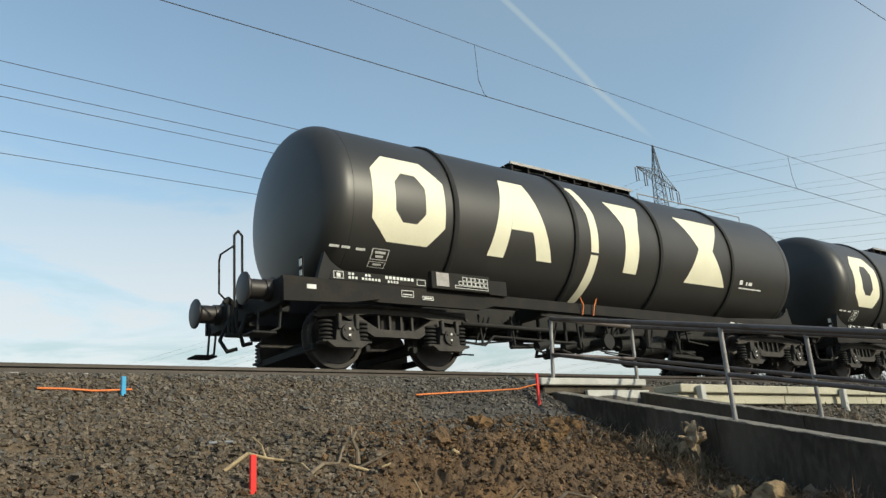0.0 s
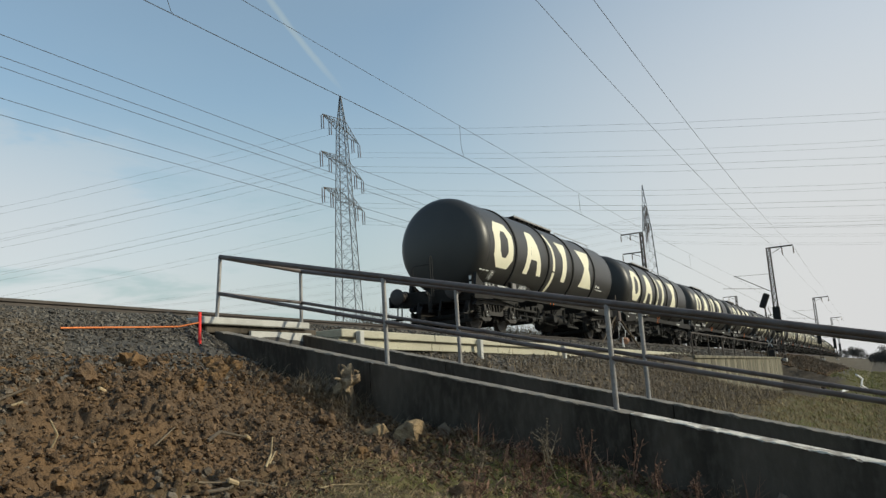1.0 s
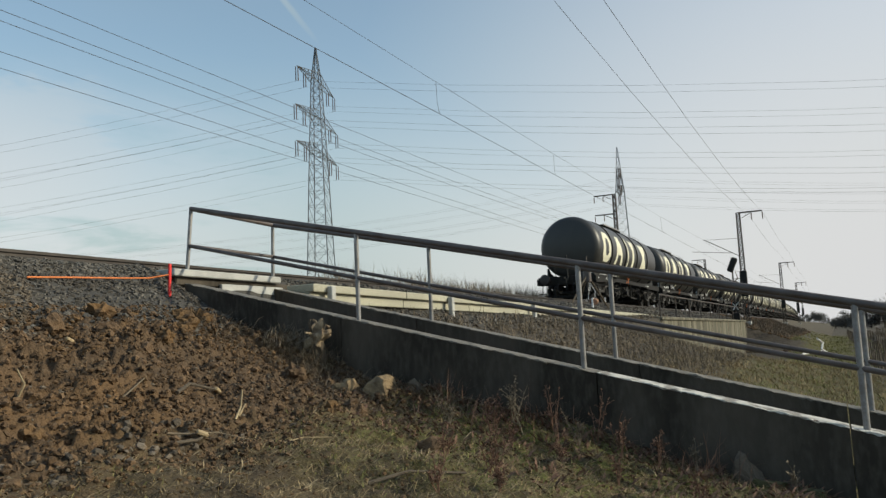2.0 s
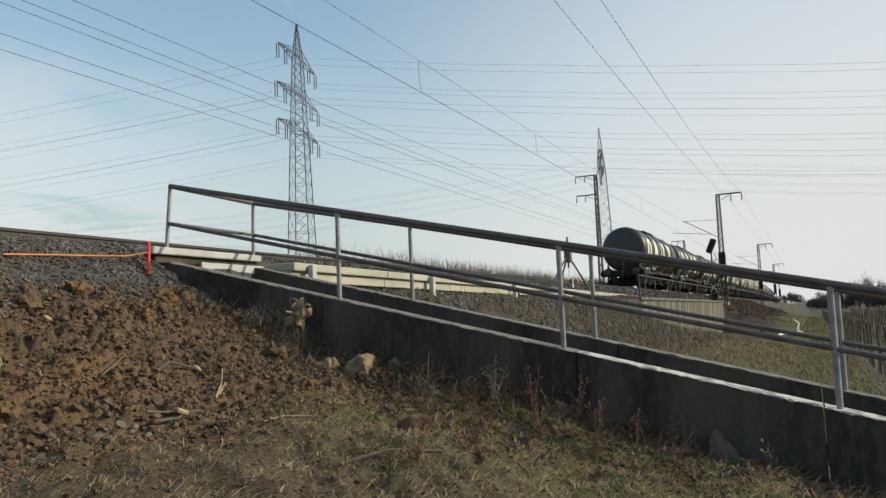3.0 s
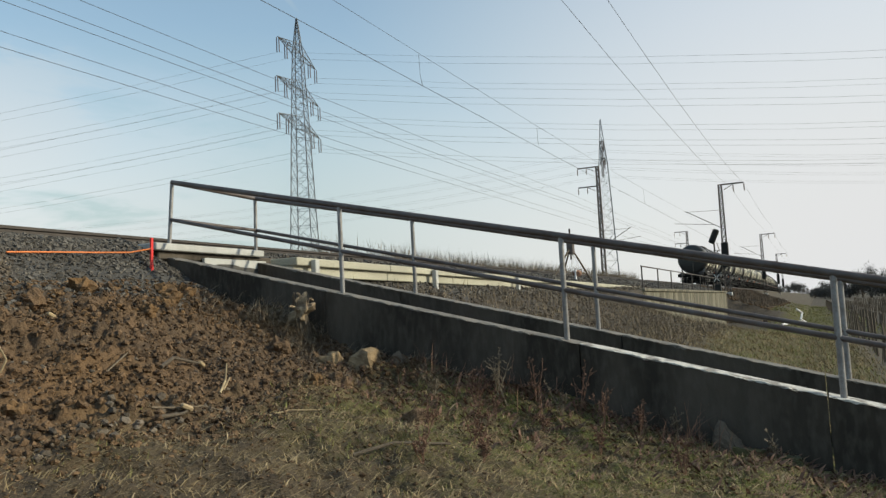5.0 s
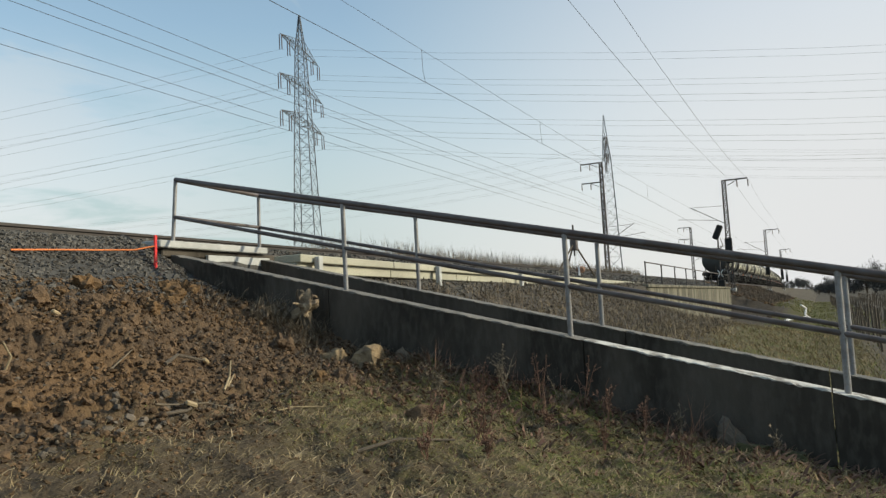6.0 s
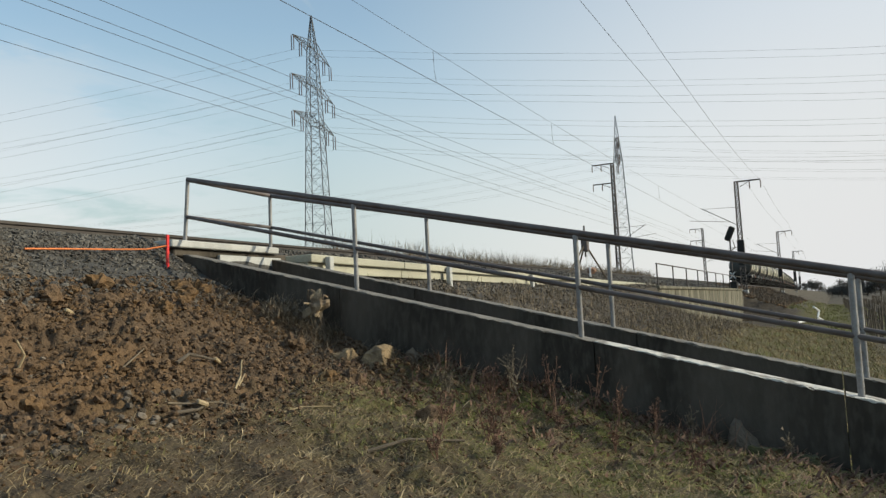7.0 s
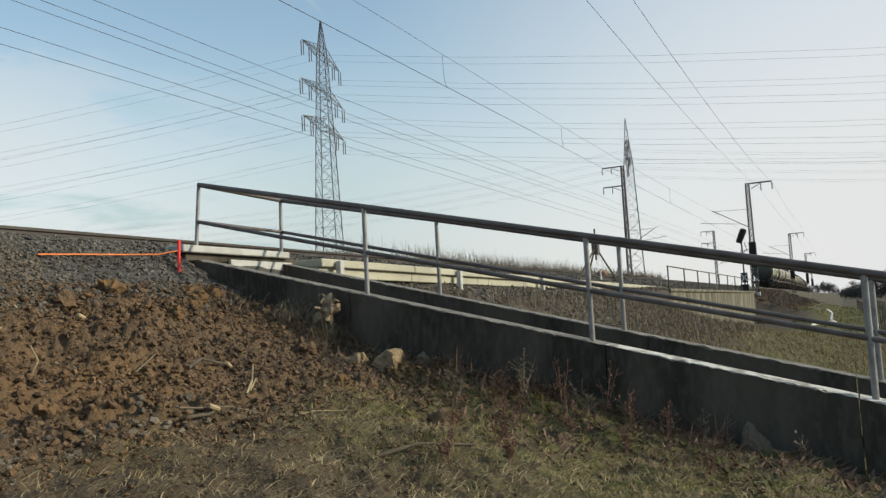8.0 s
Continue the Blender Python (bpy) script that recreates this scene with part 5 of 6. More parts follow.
def build_root():
    p = at(7.70, 5.48, 0.12)
    e = thing("root_stump", "twisted pale root stump against the channel wall", "root stump", "", pose(p.x, p.y, p.z))
    bm = bmesh.new()
    bmesh.ops.create_icosphere(bm, subdivisions=4, radius=0.12, matrix=Matrix.Translation((0.0, 0.0, 0.12)) @ Matrix.Diagonal((0.8, 1.1, 1.2, 1)))
    for v in bm.verts:
        v.co += (v.co - Vector((0, 0, 0.12))) * (0.9 * noise.fractal(v.co * 8, 1, 2, 3) + 0.25 * noise.noise(v.co * 25))
    part("stump", bm, "root", e, "knobbly pale root body")
    bm = bmesh.new()
    rod(bm, (0.03, 0, -0.22), (0, 0, 0.08), 0.11, 0.08, 9)
    for v in bm.verts:
        v.co += Vector((noise.noise(v.co * 9), noise.noise(v.co * 11), 0)) * 0.04
    part("stem_base", bm, "bark", e, "dark earthy base of the stump")
    rng = random.Random(5)
    # curled torn ends rise from the body
    for k, (a, lift, turn) in enumerate(((1.7, 0.8, 0.5), (-1.4, 0.9, -0.6), (1.2, 0.5, 0.7), (-1.9, 0.4, -0.5), (0.3, 1.0, 0.9), (-0.5, 0.7, -0.8), (2.6, 0.6, 0.4), (-2.6, 0.7, -0.5), (3.1, 0.2, 0.3))):
        bm = bmesh.new()
        q = Vector((0, 0, 0.14))
        pts, d = [], Vector((0.5 * math.cos(a), math.sin(a), lift)).normalized()
        r = rng.uniform(0.022, 0.034)
        for i in range(7):
            pts.append(q.copy())
            q += d * 0.042
            d = (Matrix.Rotation(turn * (0.3 + 0.13 * i), 3, "X") @ d + Vector((rng.gauss(0, 0.12), 0, rng.gauss(0, 0.1)))).normalized()
        for i, (u, v) in enumerate(zip(pts, pts[1:])):
            rod(bm, u, v, r * (1 - 0.10 * i), r * (0.9 - 0.10 * i), 7)
        part("root_branch", bm, "root" if k % 3 else "bark", e, "curled broken root end", True)


build_root()


def branch(name, pts, r, mat, label):
    bm = bmesh.new()
    P = [at(x, y, z) for x, y, z in pts]
    for i, (a, b) in enumerate(zip(P, P[1:])):
        k = 0.72 * (1 - 0.6 * i / len(P))
        rod(bm, a, b, r * k, r * (k - 0.43 / len(P)), 7)
    tagged(part(name, bm, mat), label, "branch", "dead branches on the bank")


branch("branch", [(2.63, 6.37, 0.03), (2.85, 6.40, 0.06), (3.04, 6.46, 0.05), (3.25, 6.54, 0.05), (3.32, 6.34, 0.07), (3.36, 6.16, 0.02)], 0.024, "straw", "bent pale dead branch lying on the soil")
branch("branch", [(3.04, 6.46, 0.05), (3.02, 6.50, 0.14), (2.96, 6.55, 0.17)], 0.018, "straw", "bent pale dead branch lying on the soil")
branch("branch", [(3.29, 6.13, 0.02), (3.48, 6.25, 0.05), (3.67, 6.32, 0.08), (3.80, 6.44, 0.13), (3.90, 6.45, 0.24), (3.92, 6.5, 0.30)], 0.024, "stalk", "forked dry stalk standing from the soil")
branch("branch", [(3.90, 6.36, 0.0), (3.92, 6.40, 0.12), (3.88, 6.42, 0.24), (3.94, 6.44, 0.30)], 0.034, "stalk", "forked dry stalk standing from the soil")
branch("branch", [(3.7, 6.2, 0.03), (3.9, 6.14, 0.06), (4.10, 6.13, 0.03)], 0.022, "straw", "bent pale dead branch lying on the soil")
branch("branch", [(3.5, 6.15, 0.02), (3.8, 6.2, 0.05), (4.2, 6.25, 0.03)], 0.025, "bark", "brown dead branch on the soil")
branch("branch", [(2.68, 6.84, 0.03), (2.92, 6.88, 0.06)], 0.024, "lattice", "short bluish bottle-thick rod on the stones")
branch("branch", [(5.2, 4.55, 0.02), (5.35, 4.62, 0.08), (5.42, 4.66, 0.2)], 0.016, "straw", "forked pale twig on the soil")
branch("branch", [(5.3, 4.6, 0.03), (5.5, 4.7, 0.05)], 0.014, "straw", "forked pale twig on the soil")
branch("branch", [(5.1, 5.1, 0.03), (5.35, 5.2, 0.08), (5.7, 5.22, 0.1)], 0.026, "bark", "split brown branch with pale end")
branch("branch", [(4.3, 4.4, 0.02), (4.5, 4.33, 0.05), (4.72, 4.3, 0.04), (4.95, 4.2, 0.02)], 0.010, "stalk", "splintered straw-coloured stick on the soil")
branch("branch", [(4.2, 4.25, 0.02), (4.45, 4.25, 0.08), (4.6, 4.3, 0.05)], 0.02, "bark", "short broken stick on brown soil")
branch("branch", [(5.0, 3.95, 0.02), (5.25, 3.9, 0.03), (5.5, 3.75, 0.02)], 0.010, "straw", "straw-coloured stick on the soil")
branch("branch", [(3.9, 5.5, 0.02), (3.93, 5.45, 0.12), (3.9, 5.5, 0.26)], 0.014, "straw", "thin dry stalk standing in soil")
branch("branch", [(4.6, 5.2, 0.03), (4.9, 5.25, 0.04)], 0.010, "stalk", "short pale stick on brown soil")
branch("branch", [(4.6, 2.9, 0.02), (4.9, 2.75, 0.03), (5.3, 2.5, 0.02)], 0.02, "bark", "dark branch in the thin grass")
for x, y, a in ((5.72, 5.22, 20), (4.52, 4.28, -30), (6.2, 5.0, 50), (4.9, 6.2, 10)):
    bm = bmesh.new()
    box(bm, (-0.045, -0.02, 0), (0.045, 0.025, 0.035), 0.009)
    c = part("wood_chip", bm, "wood")
    p = at(x, y, 0.02)
    c.matrix_basis = pose(p.x, p.y, p.z + 0.03, 12, 25, a)
    tagged(c, "pale split wood chip on the soil", "wood chip", "wood chips on the bank")

# pale plastic strips lying on the far slope
for pts in (((57.5, 2.2, 0.1), (60.0, 1.4, 0.15), (63.0, 0.9, 0.1)), ((62.0, 0.75, 0.05), (60.8, 1.05, 0.3), (61.2, 0.95, 0.75), (60.0, 1.25, 1.05))):
    bm = bmesh.new()
    pipe(bm, [at(x, y, z) for x, y, z in pts], 0.07, 6)
    tagged(part("plastic_strip", bm, "cloth"), "torn pale plastic strip on the grass slope", "plastic strip", "plastic strips on the slope")


# ---- loose stones, soil, grass ----
PHI = (1 + 5**0.5) / 2
ICO_V = [Vector(p).normalized() for p in ((-1, PHI, 0), (1, PHI, 0), (-1, -PHI, 0), (1, -PHI, 0), (0, -1, PHI), (0, 1, PHI), (0, -1, -PHI), (0, 1, -PHI), (PHI, 0, -1), (PHI, 0, 1), (-PHI, 0, -1), (-PHI, 0, 1))]
ICO_F = ((0, 11, 5), (0, 5, 1), (0, 1, 7), (0, 7, 10), (0, 10, 11), (1, 5, 9), (5, 11, 4), (11, 10, 2), (10, 7, 6), (7, 1, 8), (3, 9, 4), (3, 4, 2), (3, 2, 6), (3, 6, 8), (3, 8, 9), (4, 9, 5), (2, 4, 11), (6, 2, 10), (8, 6, 7), (9, 8, 1))
BOX_V = [Vector(c) * 0.75 for c in ((-1, -1, -1), (1, -1, -1), (1, 1, -1), (-1, 1, -1), (-1, -1, 1), (1, -1, 1), (1, 1, 1), (-1, 1, 1))]
BOX_F = ((3, 2, 1, 0), (4, 5, 6, 7), (0, 1, 5, 4), (1, 2, 6, 5), (2, 3, 7, 6), (3, 0, 4, 7))


def scatter_lumps(name, n, xr, yr, size, mat, label, category, seed, keep=None, power=2.0, flat=0.75, angular=True):
    rng = random.Random(seed)
    V, F = [], []
    for _ in range(n):
        x, y = rng.uniform(*xr), rng.uniform(*yr)
        if keep and not keep(x, y, rng):
            continue
        s = size[0] + (size[1] - size[0]) * rng.random() ** power
        m = Euler((rng.uniform(0, 6), rng.uniform(0, 6), rng.uniform(0, 6))).to_matrix()
        z = ground_z(x, y) + s * 0.2
        sc = (s * rng.uniform(0.6, 1.1), s * rng.uniform(0.6, 1.1), s * rng.uniform(0.5, 0.9))
        b = len(V)
        for c in BOX_V if angular else ICO_V:
            k = rng.uniform(0.6, 1.15)
            p = m @ Vector((c[0] * sc[0] * k, c[1] * sc[1] * k, c[2] * sc[2] * k))
            V.append((x + p.x, y + p.y, z + p.z * flat))
        F += [tuple(b + i for i in q) for q in (BOX_F if angular else ICO_F)]
    return stuff(name, V, F, mat, label, category)


def outside_channel(x, y):
    return not (wall_x(y) - 0.06 < x < wall_x(y, True) + 0.34) or y > 8.8


def stony(x, y, rng):
    edge = 6.95 + 0.5 * noise.noise(Vector((x * 0.8, 3, 0))) + rng.uniform(-0.5, 0.15)
    return y > edge and outside_channel(x, y)


def brown_part(x):
    return x < 3.9 + 1.2 * noise.noise(Vector((x * 0.6, 4, 1)))


scatter_lumps("ballast", 42000, (0.2, 8.4), (6.4, 9.75), (0.018, 0.046), "stone", "grey ballast stones by the track", "ballast", 1, lambda x, y, r: stony(x, y, r) and not (brown_part(x + 4 * (y - 8.7)) and r.random() < 0.8), 1.5)
scatter_lumps("brown_gravel", 30000, (0.6, 5.8), (5.4, 8.9), (0.010, 0.040), "fieldstone", "brown earthy gravel on the bank's shoulder", "gravel", 41, lambda x, y, r: outside_channel(x, y) and y > 5.7 + 0.5 * noise.noise(Vector((x * 0.8, 3, 0))) + 0.9 * max(x - 3.6, 0) and r.random() < 1.15 - 0.12 * max(y - 7.9, 0) * 6, 1.8)
scatter_lumps("ballast", 15000, (8.4, 34), (7.0, 9.75), (0.025, 0.06), "stone", "grey brown ballast stones by the track", "ballast", 2, stony, 1.5)
scatter_lumps("ballast", 5000, (34, 90), (7.4, 9.75), (0.05, 0.10), "stone", "grey brown ballast stones by the track", "ballast", 3, stony, 1.5)


def soil_zone(x, y, rng):
    return outside_channel(x, y) and y > turf_edge(x) + 0.6 * noise.noise(Vector((x * 0.8, y * 0.8, 9))) + rng.uniform(-0.5, 0.2) and y < 6.1 + 1.1 * max(x - 3.4, 0) + rng.uniform(-0.4, 0.4)


scatter_lumps("soil_clods", 15000, (0.3, 8.0), (3.4, 7.4), (0.006, 0.055), "clod", "crumbled brown soil clods", "soil", 4, soil_zone, 3.6, 0.8, False)
scatter_lumps("soil_crumbs", 26000, (0.3, 8.0), (3.4, 7.4), (0.005, 0.034), "clod", "angular brown soil crumbs", "soil", 31, soil_zone, 2.6, 0.8, True)
scatter_lumps("soil_stones", 4500, (0.3, 8.0), (1.5, 7.4), (0.008, 0.038), "fieldstone", "scattered brown stones in the soil", "stones", 5, soil_zone, 2.5, 0.6, False)
scatter_lumps("ochre_crumbs", 1500, (4.2, 7.6), (5.9, 7.3), (0.008, 0.06), "ochre", "crumbs of ochre subsoil along the heap's crest", "soil", 32, lambda x, y, r: outside_channel(x, y) and noise.noise(Vector((x * 1.3, y * 2, 4))) > 0.0, 3.0, 0.8, False)
scatter_lumps("field_stones", 240, (2.7, 5.0), (4.0, 4.75), (0.02, 0.055), "fieldstone", "brown stones gathered at the foot of the heap", "stones", 33, lambda x, y, r: noise.noise(Vector((x * 1.5, y * 2, 6))) > -0.1, 1.5, 0.8, False)
scatter_lumps("bank_stones", 5200, (9.9, 34), (1.0, 7.4), (0.03, 0.09), "fieldstone", "stones and crumbled soil on the far bank", "soil", 6, lambda x, y, r: outside_channel(x, y) and y > 2.5 + 3 * r.random(), 2.0, 0.7, False)


def scatter_blades(name, n, xr, yr, length, width, mat, label, category, seed, keep=None, lay=0.8, clump=0.0, least=0.0):
    rng = random.Random(seed)
    V, F = [], []
    cx = cy = 0.0
    for i in range(n):
        if clump and i % 14:
            x, y = cx + rng.gauss(0, clump), cy + rng.gauss(0, clump)
        else:
            x, y = cx, cy = rng.uniform(*xr), rng.uniform(*yr)
        if not (xr[0] < x < xr[1] and yr[0] < y < yr[1]) or (keep and not keep(x, y, rng)):
            continue
        h = rng.uniform(*length)
        a, tilt = rng.uniform(0, 6.28), least + rng.random() * (lay * 1.5 - least)
        d = Vector((math.cos(a) * math.sin(tilt), math.sin(a) * math.sin(tilt), math.cos(tilt)))
        s = Vector((-math.sin(a + 0.7), math.cos(a + 0.7), 0)) * width * rng.uniform(0.6, 1.3)
        p = Vector((x, y, ground_z(x, y) - 0.01))
        q = p + d * h * 0.55
        r = q + (d + Vector((d.x, d.y, -0.35)) * 0.7).normalized() * h * 0.45
        b = len(V)
        V += [tuple(p - s), tuple(p + s), tuple(q + s * 0.8), tuple(q - s * 0.8), tuple(r)]
        F += [(b, b + 1, b + 2, b + 3), (b + 3, b + 2, b + 4)]
    return stuff(name, V, F, mat, label, category)


def turf_zone(x, y, rng):
    return outside_channel(x, y) and y < turf_edge(x) + 0.6 * noise.noise(Vector((x * 0.8, y * 0.8, 9))) + rng.uniform(-0.3, 0.35)


scatter_blades("grass", 42000, (2.2, 8.0), (-1.0, 5.0), (0.02, 0.08), 0.0036, "grass", "short winter grass low on the bank", "grass", 11, lambda x, y, r: turf_zone(x, y, r) and noise.noise(Vector((x * 1.1, y * 1.1, 5))) + 0.25 * min(x - 5.0, 1.2) > r.uniform(-0.3, 0.3), 0.95, 0.07, 0.3)
scatter_blades("dry_grass", 78000, (1.6, 8.0), (-1.0, 5.4), (0.03, 0.15), 0.0030, "hay", "matted dry grass low on the bank", "grass", 12, turf_zone, 1.02, 0.12, 0.9)
scatter_blades("straw_litter", 4200, (0.3, 8.0), (3.0, 7.4), (0.03, 0.15), 0.0035, "straw", "dry stalk litter on the soil", "litter", 13, lambda x, y, r: outside_channel(x, y), 1.05, 0.0, 1.25)
scatter_blades("turf_litter", 7000, (2.0, 7.9), (-0.8, 4.6), (0.05, 0.19), 0.0042, "straw", "pale broken stalks lying in the thin grass", "litter", 54, lambda x, y, r: turf_zone(x, y, r), 1.05, 0.16, 1.0)
scatter_lumps("turf_crumbs", 5000, (2.2, 7.8), (-0.4, 4.4), (0.006, 0.030), "clod", "soil crumbs in the thin grass", "soil", 55, turf_zone, 2.4, 0.7, False)
scatter_blades("dead_stalks", 12000, (5.6, 8.2), (3.4, 7.0), (0.06, 0.30), 0.004, "stalk", "tangled dead stalks along the channel wall", "stalks", 14, lambda x, y, r: 0.05 < wall_x(y) - x < 1.3 * r.random() + 0.05, 1.0, 0.09, 0.7)
scatter_blades("stalk_tuft", 2600, (7.1, 7.95), (5.3, 6.2), (0.12, 0.34), 0.005, "stalk", "tangled tuft of dead stalks round the stump", "stalks", 51, lambda x, y, r: 0.04 < wall_x(y) - x < 0.6, 0.95, 0.08, 0.35)
scatter_blades("wall_weeds", 900, (6.7, 7.8), (0.7, 3.9), (0.10, 0.48), 0.0035, "weed", "thin russet weed stems along the wall's foot", "weeds", 52, lambda x, y, r: 0.04 < wall_x(y) - x < 0.9 * r.random(), 0.75, 0.12, 0.1)
scatter_blades("bank_grass", 16000, (9.9, 30), (-1.2, 4.2), (0.06, 0.22), 0.006, "hay", "tufts of dry grass on the lower far bank", "grass", 53, lambda x, y, r: outside_channel(x, y), 0.95, 0.16, 0.4)
scatter_blades("soil_mould", 3000, (0.3, 8.0), (-0.5, 6.6), (0.03, 0.09), 0.004, "bark", "dark leaf mould and rootlets on the soil", "litter", 21, lambda x, y, r: outside_channel(x, y), 1.04, 0.12, 1.1)
scatter_blades("dead_leaves", 17000, (5.2, 8.0), (-0.6, 4.7), (0.04, 0.15), 0.013, "weed", "brown dead leaves along the wall's foot", "leaves", 15, lambda x, y, r: 0.03 < wall_x(y) - x < 2.0 * r.random() ** 2 + 0.1, 1.0, 0.10, 0.6)
scatter_blades("dry_grass", 11000, (9.9, 40), (-1.0, 7.0), (0.05, 0.22), 0.006, "hay", "dry grass on the far bank", "grass", 16, lambda x, y, r: outside_channel(x, y) and y < 5.5 + r.random(), 1.0, 0.15)
scatter_blades("grass", 4500, (9.9, 60), (-3.0, 2.2), (0.05, 0.2), 0.008, "grass", "winter grass beyond the channel", "grass", 17, lambda x, y, r: outside_channel(x, y), 0.8, 0.2)
scatter_blades("tall_dry_grass", 13000, (19, 62), (12.4, 13.6), (0.75, 1.40), 0.011, "stalk", "tall dry grass between the two tracks", "grass", 18, lambda x, y, r: noise.noise(Vector((x * 0.35, 1, 2))) + 0.02 * (x - 18) > r.uniform(-0.5, 0.3), 0.42, 0.22)
scatter_blades("tall_dry_grass", 500, (10, 20), (12.4, 13.6), (0.45, 0.80), 0.008, "stalk", "sparse dry grass between the two tracks", "grass", 58, None, 0.42, 0.3)
scatter_blades("debris", 16000, (10.2, 38), (2.6, 7.3), (0.1, 0.35), 0.007, "stalk", "dead stalk debris below the trough", "debris", 19, lambda x, y, r: outside_channel(x, y), 1.0, 0.2)


def weed(x, y, h, mat, label, seed, stems=4):
    rng = random.Random(seed)
    p = at(x, y)
    e = thing("dead_weed", label, "weed", "dead weeds on the bank", pose(p.x, p.y, p.z - 0.02))
    for k in range(stems):
        bm = bmesh.new()
        a = rng.uniform(0, 6.28)
        pts = [Vector((0, 0, 0))]
        lean = rng.uniform(0.05, 0.35)
        hh = h * rng.uniform(0.6, 1.0)
        for i in range(1, 5):
            pts.append(Vector((math.cos(a) * lean * hh * i / 3 + rng.uniform(-0.01, 0.01), math.sin(a) * lean * hh * i / 3, hh * i / 4)))
        pipe(bm, pts, 0.0038, 5)
        for i in range(7):
            t = rng.uniform(0.35, 1.0) * 3.99
            q = pts[int(t)].lerp(pts[int(t) + 1], t % 1)
            d = Vector((rng.gauss(0, 1), rng.gauss(0, 1), rng.uniform(0.5, 1.6))).normalized() * rng.uniform(0.03, 0.09)
            rod(bm, q, q + d, 0.003, 0.0015, 4)
            for j in range(3):
                c = q + d * rng.uniform(0.4, 1.05)
                u = Vector((rng.gauss(0, 1), rng.gauss(0, 1), rng.gauss(0, 1))).normalized() * 0.014
                rod(bm, c - u, c + u, 0.005, 0.001, 4)
        part("stem", bm, mat, e)


for i, (x, y, h, m) in enumerate(((5.85, 2.55, 0.46, "weed"), (5.80, 2.48, 0.36, "weed"), (5.45, 2.75, 0.3, "weed"), (4.75, 2.45, 0.28, "weed"), (6.25, 1.0, 0.30, "weed"), (7.15, 2.75, 0.42, "stalk"), (7.3, 2.5, 0.45, "weed"),
                                  (7.25, 3.1, 0.3, "weed"), (7.05, 1.8, 0.42, "weed"), (7.2, 1.5, 0.35, "weed"), (6.9, 3.4, 0.25, "stalk"), (6.6, 2.2, 0.22, "weed"), (6.5, 1.7, 0.26, "weed"), (6.95, 3.0, 0.34, "weed"), (7.3, 2.9, 0.5, "stalk"), (7.35, 2.1, 0.5, "weed"), (6.7, 2.7, 0.25, "weed"), (7.3, 1.2, 0.3, "stalk"), (5.2, 2.2, 0.2, "weed"), (7.1, 2.2, 0.3, "stalk"), (7.2, 0.4, 0.24, "stalk"))):
    weed(x, y, h, m, "russet dried weed standing in the grass" if m == "weed" else "straw-coloured dried weed by the wall", 40 + i)


scatter_blades("debris", 9000, (68, 130), (3.6, 8.6), (0.2, 0.6), 0.02, "bark", "dark dead stalks on the far bank", "debris", 22, None, 1.0, 0.4)
scatter_lumps("soil_clods", 4000, (68, 130), (3.4, 8.8), (0.06, 0.22), "clod", "brown clods on the far bank", "soil", 23, None, 2.0, 0.7, False)
scatter_blades("grass", 8000, (40, 140), (-3.5, 3.6), (0.1, 0.3), 0.02, "grass", "winter grass strip along the bank's foot", "grass", 24, None, 0.8, 0.4)


# ---- distance ----
def vine_stakes():
    bm = bmesh.new()
    rod(bm, (0, 0, -0.1), (0, 0, 1.12), 0.032, 0.028, seg=6)
    first = tagged(part("vineyard_stake", bm, "bark"), "dark wooden vineyard stake in the field", "stake", "vineyard stakes")
    first.location = at(19.0, -1.35)
    rng = random.Random(3)
    V, F = [], []

    def slat(p, q, w):
        b = len(V)
        d = (q - p).normalized()
        u = d.cross(Vector((0.3, 0.9, 0.2))).normalized() * w
        v = d.cross(u).normalized() * w
        V.extend(tuple(c) for c in (p + u, p - u * 0.5 + v, p - u * 0.5 - v, q + u, q - u * 0.5 + v, q - u * 0.5 - v))
        F.extend(((b, b + 1, b + 4, b + 3), (b + 1, b + 2, b + 5, b + 4), (b + 2, b, b + 3, b + 5)))

    for r in range(12):
        y = -1.35 - 1.85 * r
        for i in range(60):
            x = 19.0 + 1.9 * i + rng.uniform(-0.1, 0.1)
            p = at(x, y + rng.uniform(-0.06, 0.06))
            if r < 4 and i < 55:
                if r or i:
                    o = first.copy()
                    scene.collection.objects.link(o)
                    o.location = p
                    o.rotation_euler = (rng.gauss(0, 0.03), rng.gauss(0, 0.03), 0)
            else:
                slat(p, p + Vector((0, 0, 1.12)), 0.035)
            # the vine: a crooked trunk and last year's canes
            q = p + Vector((0.7, 0, 0))
            k = q + Vector((rng.gauss(0, 0.06), rng.gauss(0, 0.06), 0.55))
            slat(q, k, 0.028)
            for _ in range(3):
                m = k + Vector((rng.gauss(0, 0.5), rng.gauss(0, 0.07), rng.uniform(0.1, 0.5)))
                slat(k, m, 0.010)
        for z in (0.55, 0.95):
            slat(at(19.0, y) + Vector((0, 0, z)), at(132.0, y) + Vector((0, 0, z)), 0.006)
    stuff("vines", V, F, "bark", "bare winter vines and wires in rows", "vines")


vine_stakes()


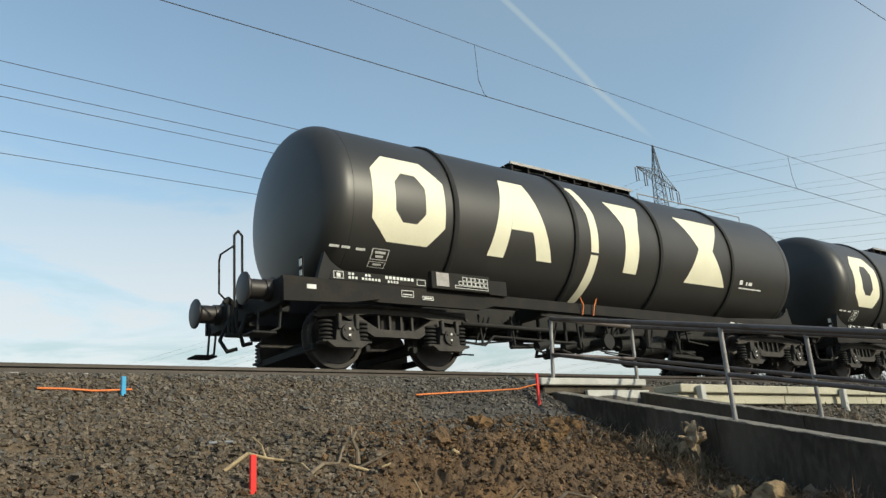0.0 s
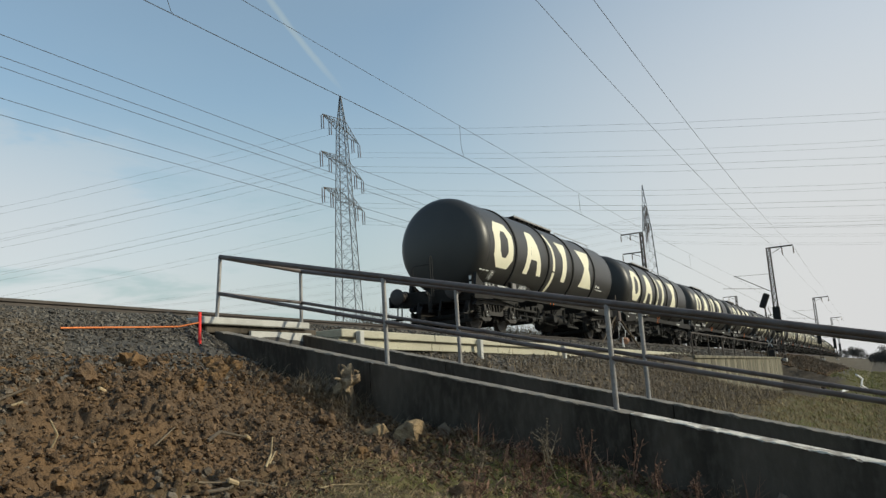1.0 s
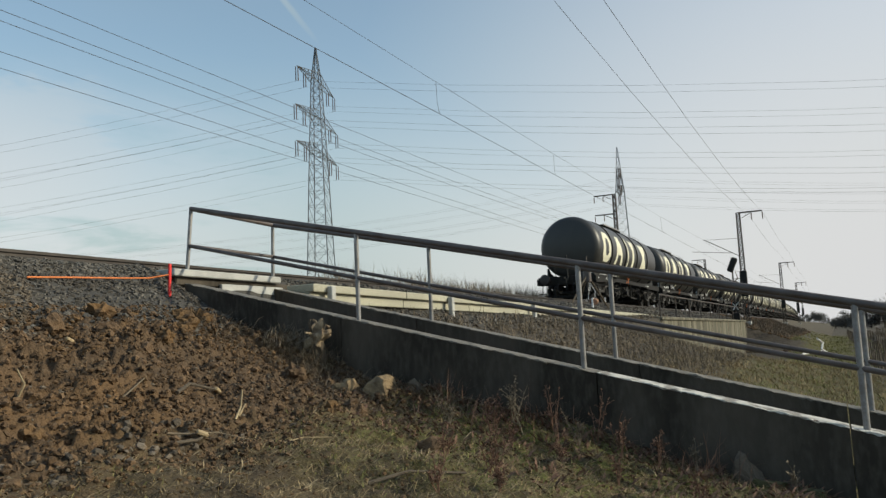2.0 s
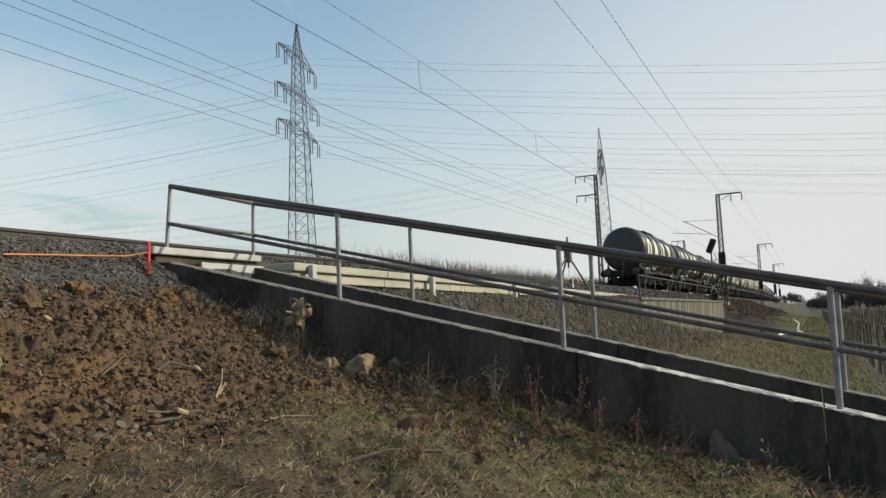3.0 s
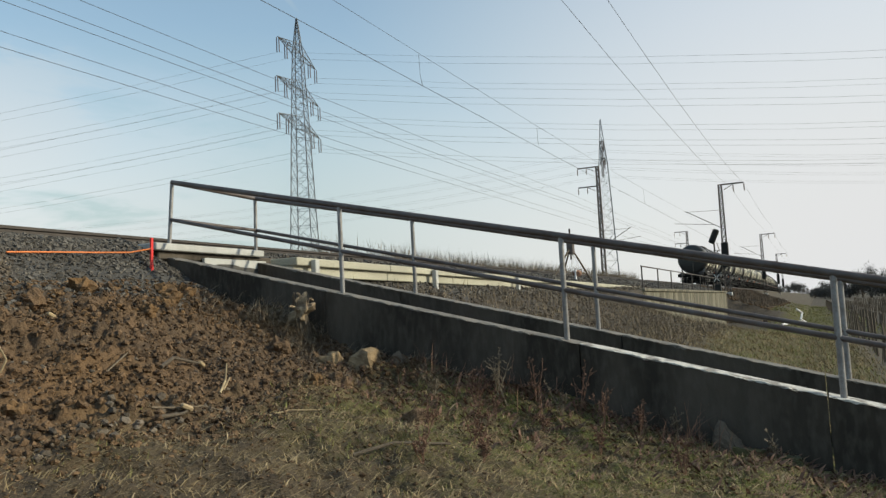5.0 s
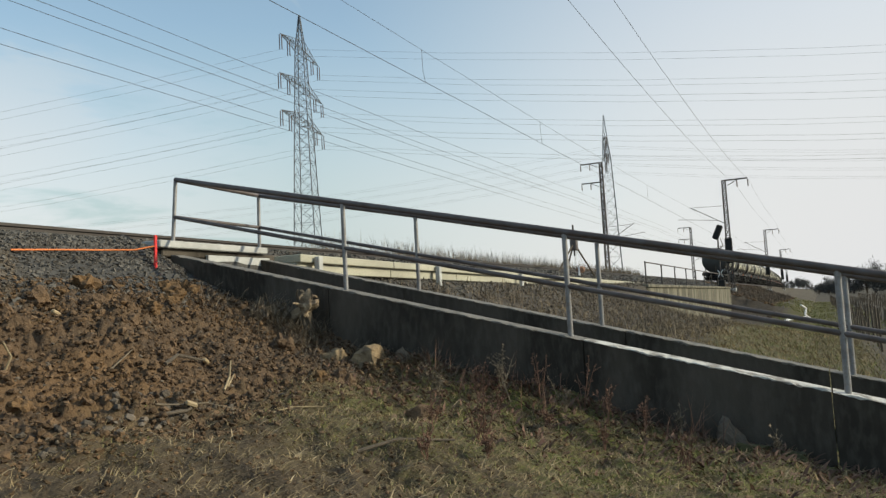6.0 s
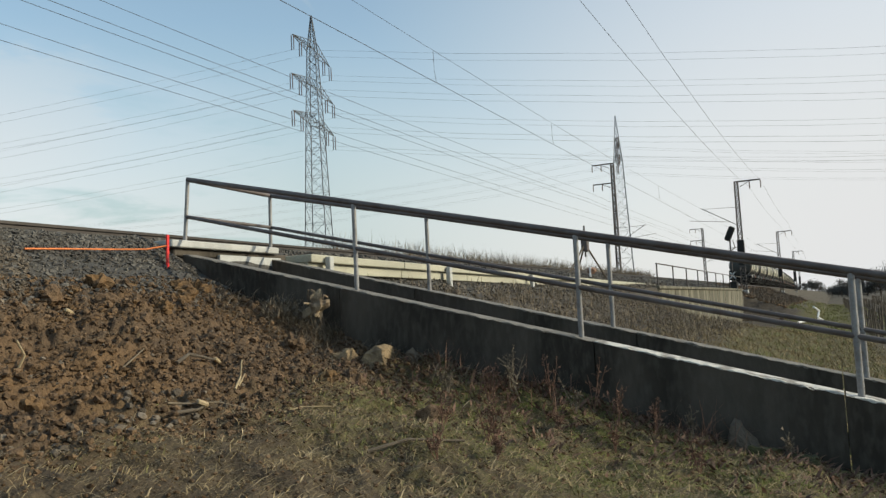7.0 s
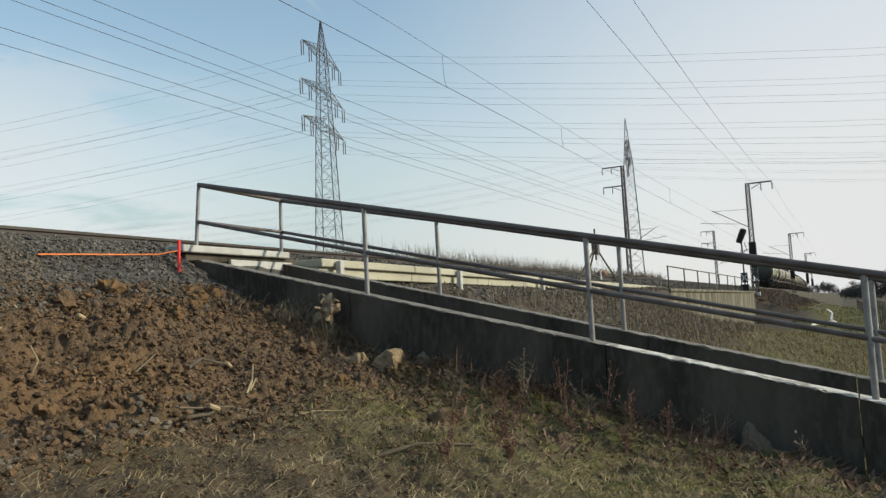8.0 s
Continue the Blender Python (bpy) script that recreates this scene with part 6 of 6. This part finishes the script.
def tree(x, y, h, seed, label):
    rng = random.Random(seed)
    e = thing("tree", label, "tree", "bare trees on the horizon", pose(x, y, ground_z(x, y)))
    bm = bmesh.new()
    rod(bm, (0, 0, -0.3), (0, 0, h * 0.45), h * 0.028, h * 0.018, 7)
    tips = []
    for i in range(16):
        a, z = rng.uniform(0, 6.28), h * rng.uniform(0.08, 0.5)
        r = h * rng.uniform(0.15, 0.42)
        q = Vector((math.cos(a) * r, math.sin(a) * r, z + h * rng.uniform(0.0, 0.45)))
        rod(bm, (0, 0, z * 0.8), q, h * 0.012, h * 0.004, 5)
        tips.append(q)
    part("trunk", bm, "bark", e)
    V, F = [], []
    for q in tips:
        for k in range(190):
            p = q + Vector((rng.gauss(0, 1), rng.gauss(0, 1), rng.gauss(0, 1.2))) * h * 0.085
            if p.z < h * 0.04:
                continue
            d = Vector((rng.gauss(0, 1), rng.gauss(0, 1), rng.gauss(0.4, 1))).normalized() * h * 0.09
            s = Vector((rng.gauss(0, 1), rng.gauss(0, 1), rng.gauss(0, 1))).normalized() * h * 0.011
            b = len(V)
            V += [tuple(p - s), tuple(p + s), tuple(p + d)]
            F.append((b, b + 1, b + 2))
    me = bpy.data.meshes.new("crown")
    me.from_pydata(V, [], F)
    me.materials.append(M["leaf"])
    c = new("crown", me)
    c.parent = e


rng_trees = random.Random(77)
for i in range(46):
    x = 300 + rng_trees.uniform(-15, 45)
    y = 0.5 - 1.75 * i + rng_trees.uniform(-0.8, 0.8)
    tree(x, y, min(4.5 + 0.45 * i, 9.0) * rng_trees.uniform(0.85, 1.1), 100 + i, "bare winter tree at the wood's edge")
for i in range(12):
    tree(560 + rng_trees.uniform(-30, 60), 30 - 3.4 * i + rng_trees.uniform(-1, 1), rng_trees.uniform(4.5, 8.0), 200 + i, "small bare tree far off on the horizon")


# ---- what moves ----
def motions():
    for i, w in enumerate(WAGONS):
        rows = []
        for k, run in [(0.0, 0.06), (0.5, 6.90), (1.0, 14.40), (1.5, 21.55), (2.0, 29.15)] + [(t, SPEED * t) for t in (3.0, 4.0, 5.0, 6.0, 7.0, 8.0)]:
            x, dy, a = bend(TAIL_X + LENGTH * i + run)
            rows.append((k, pose(x, TRACK_Y + dy, 0, 0, 0, math.degrees(a))))
        walk(w, rows)
    # the wheels of the last three wagons roll
    for w in WAGONS[:3]:
        for ws in [o for o in w.children_recursive if o.name.startswith("wheelset")]:
            p = ws.matrix_basis.translation
            walk(ws, [(k / FPS, pose(p.x, p.y, p.z, 0, math.degrees(SPEED * k / FPS / 0.46) % 360, 0)) for k in range(8 * FPS + 1)])


motions()
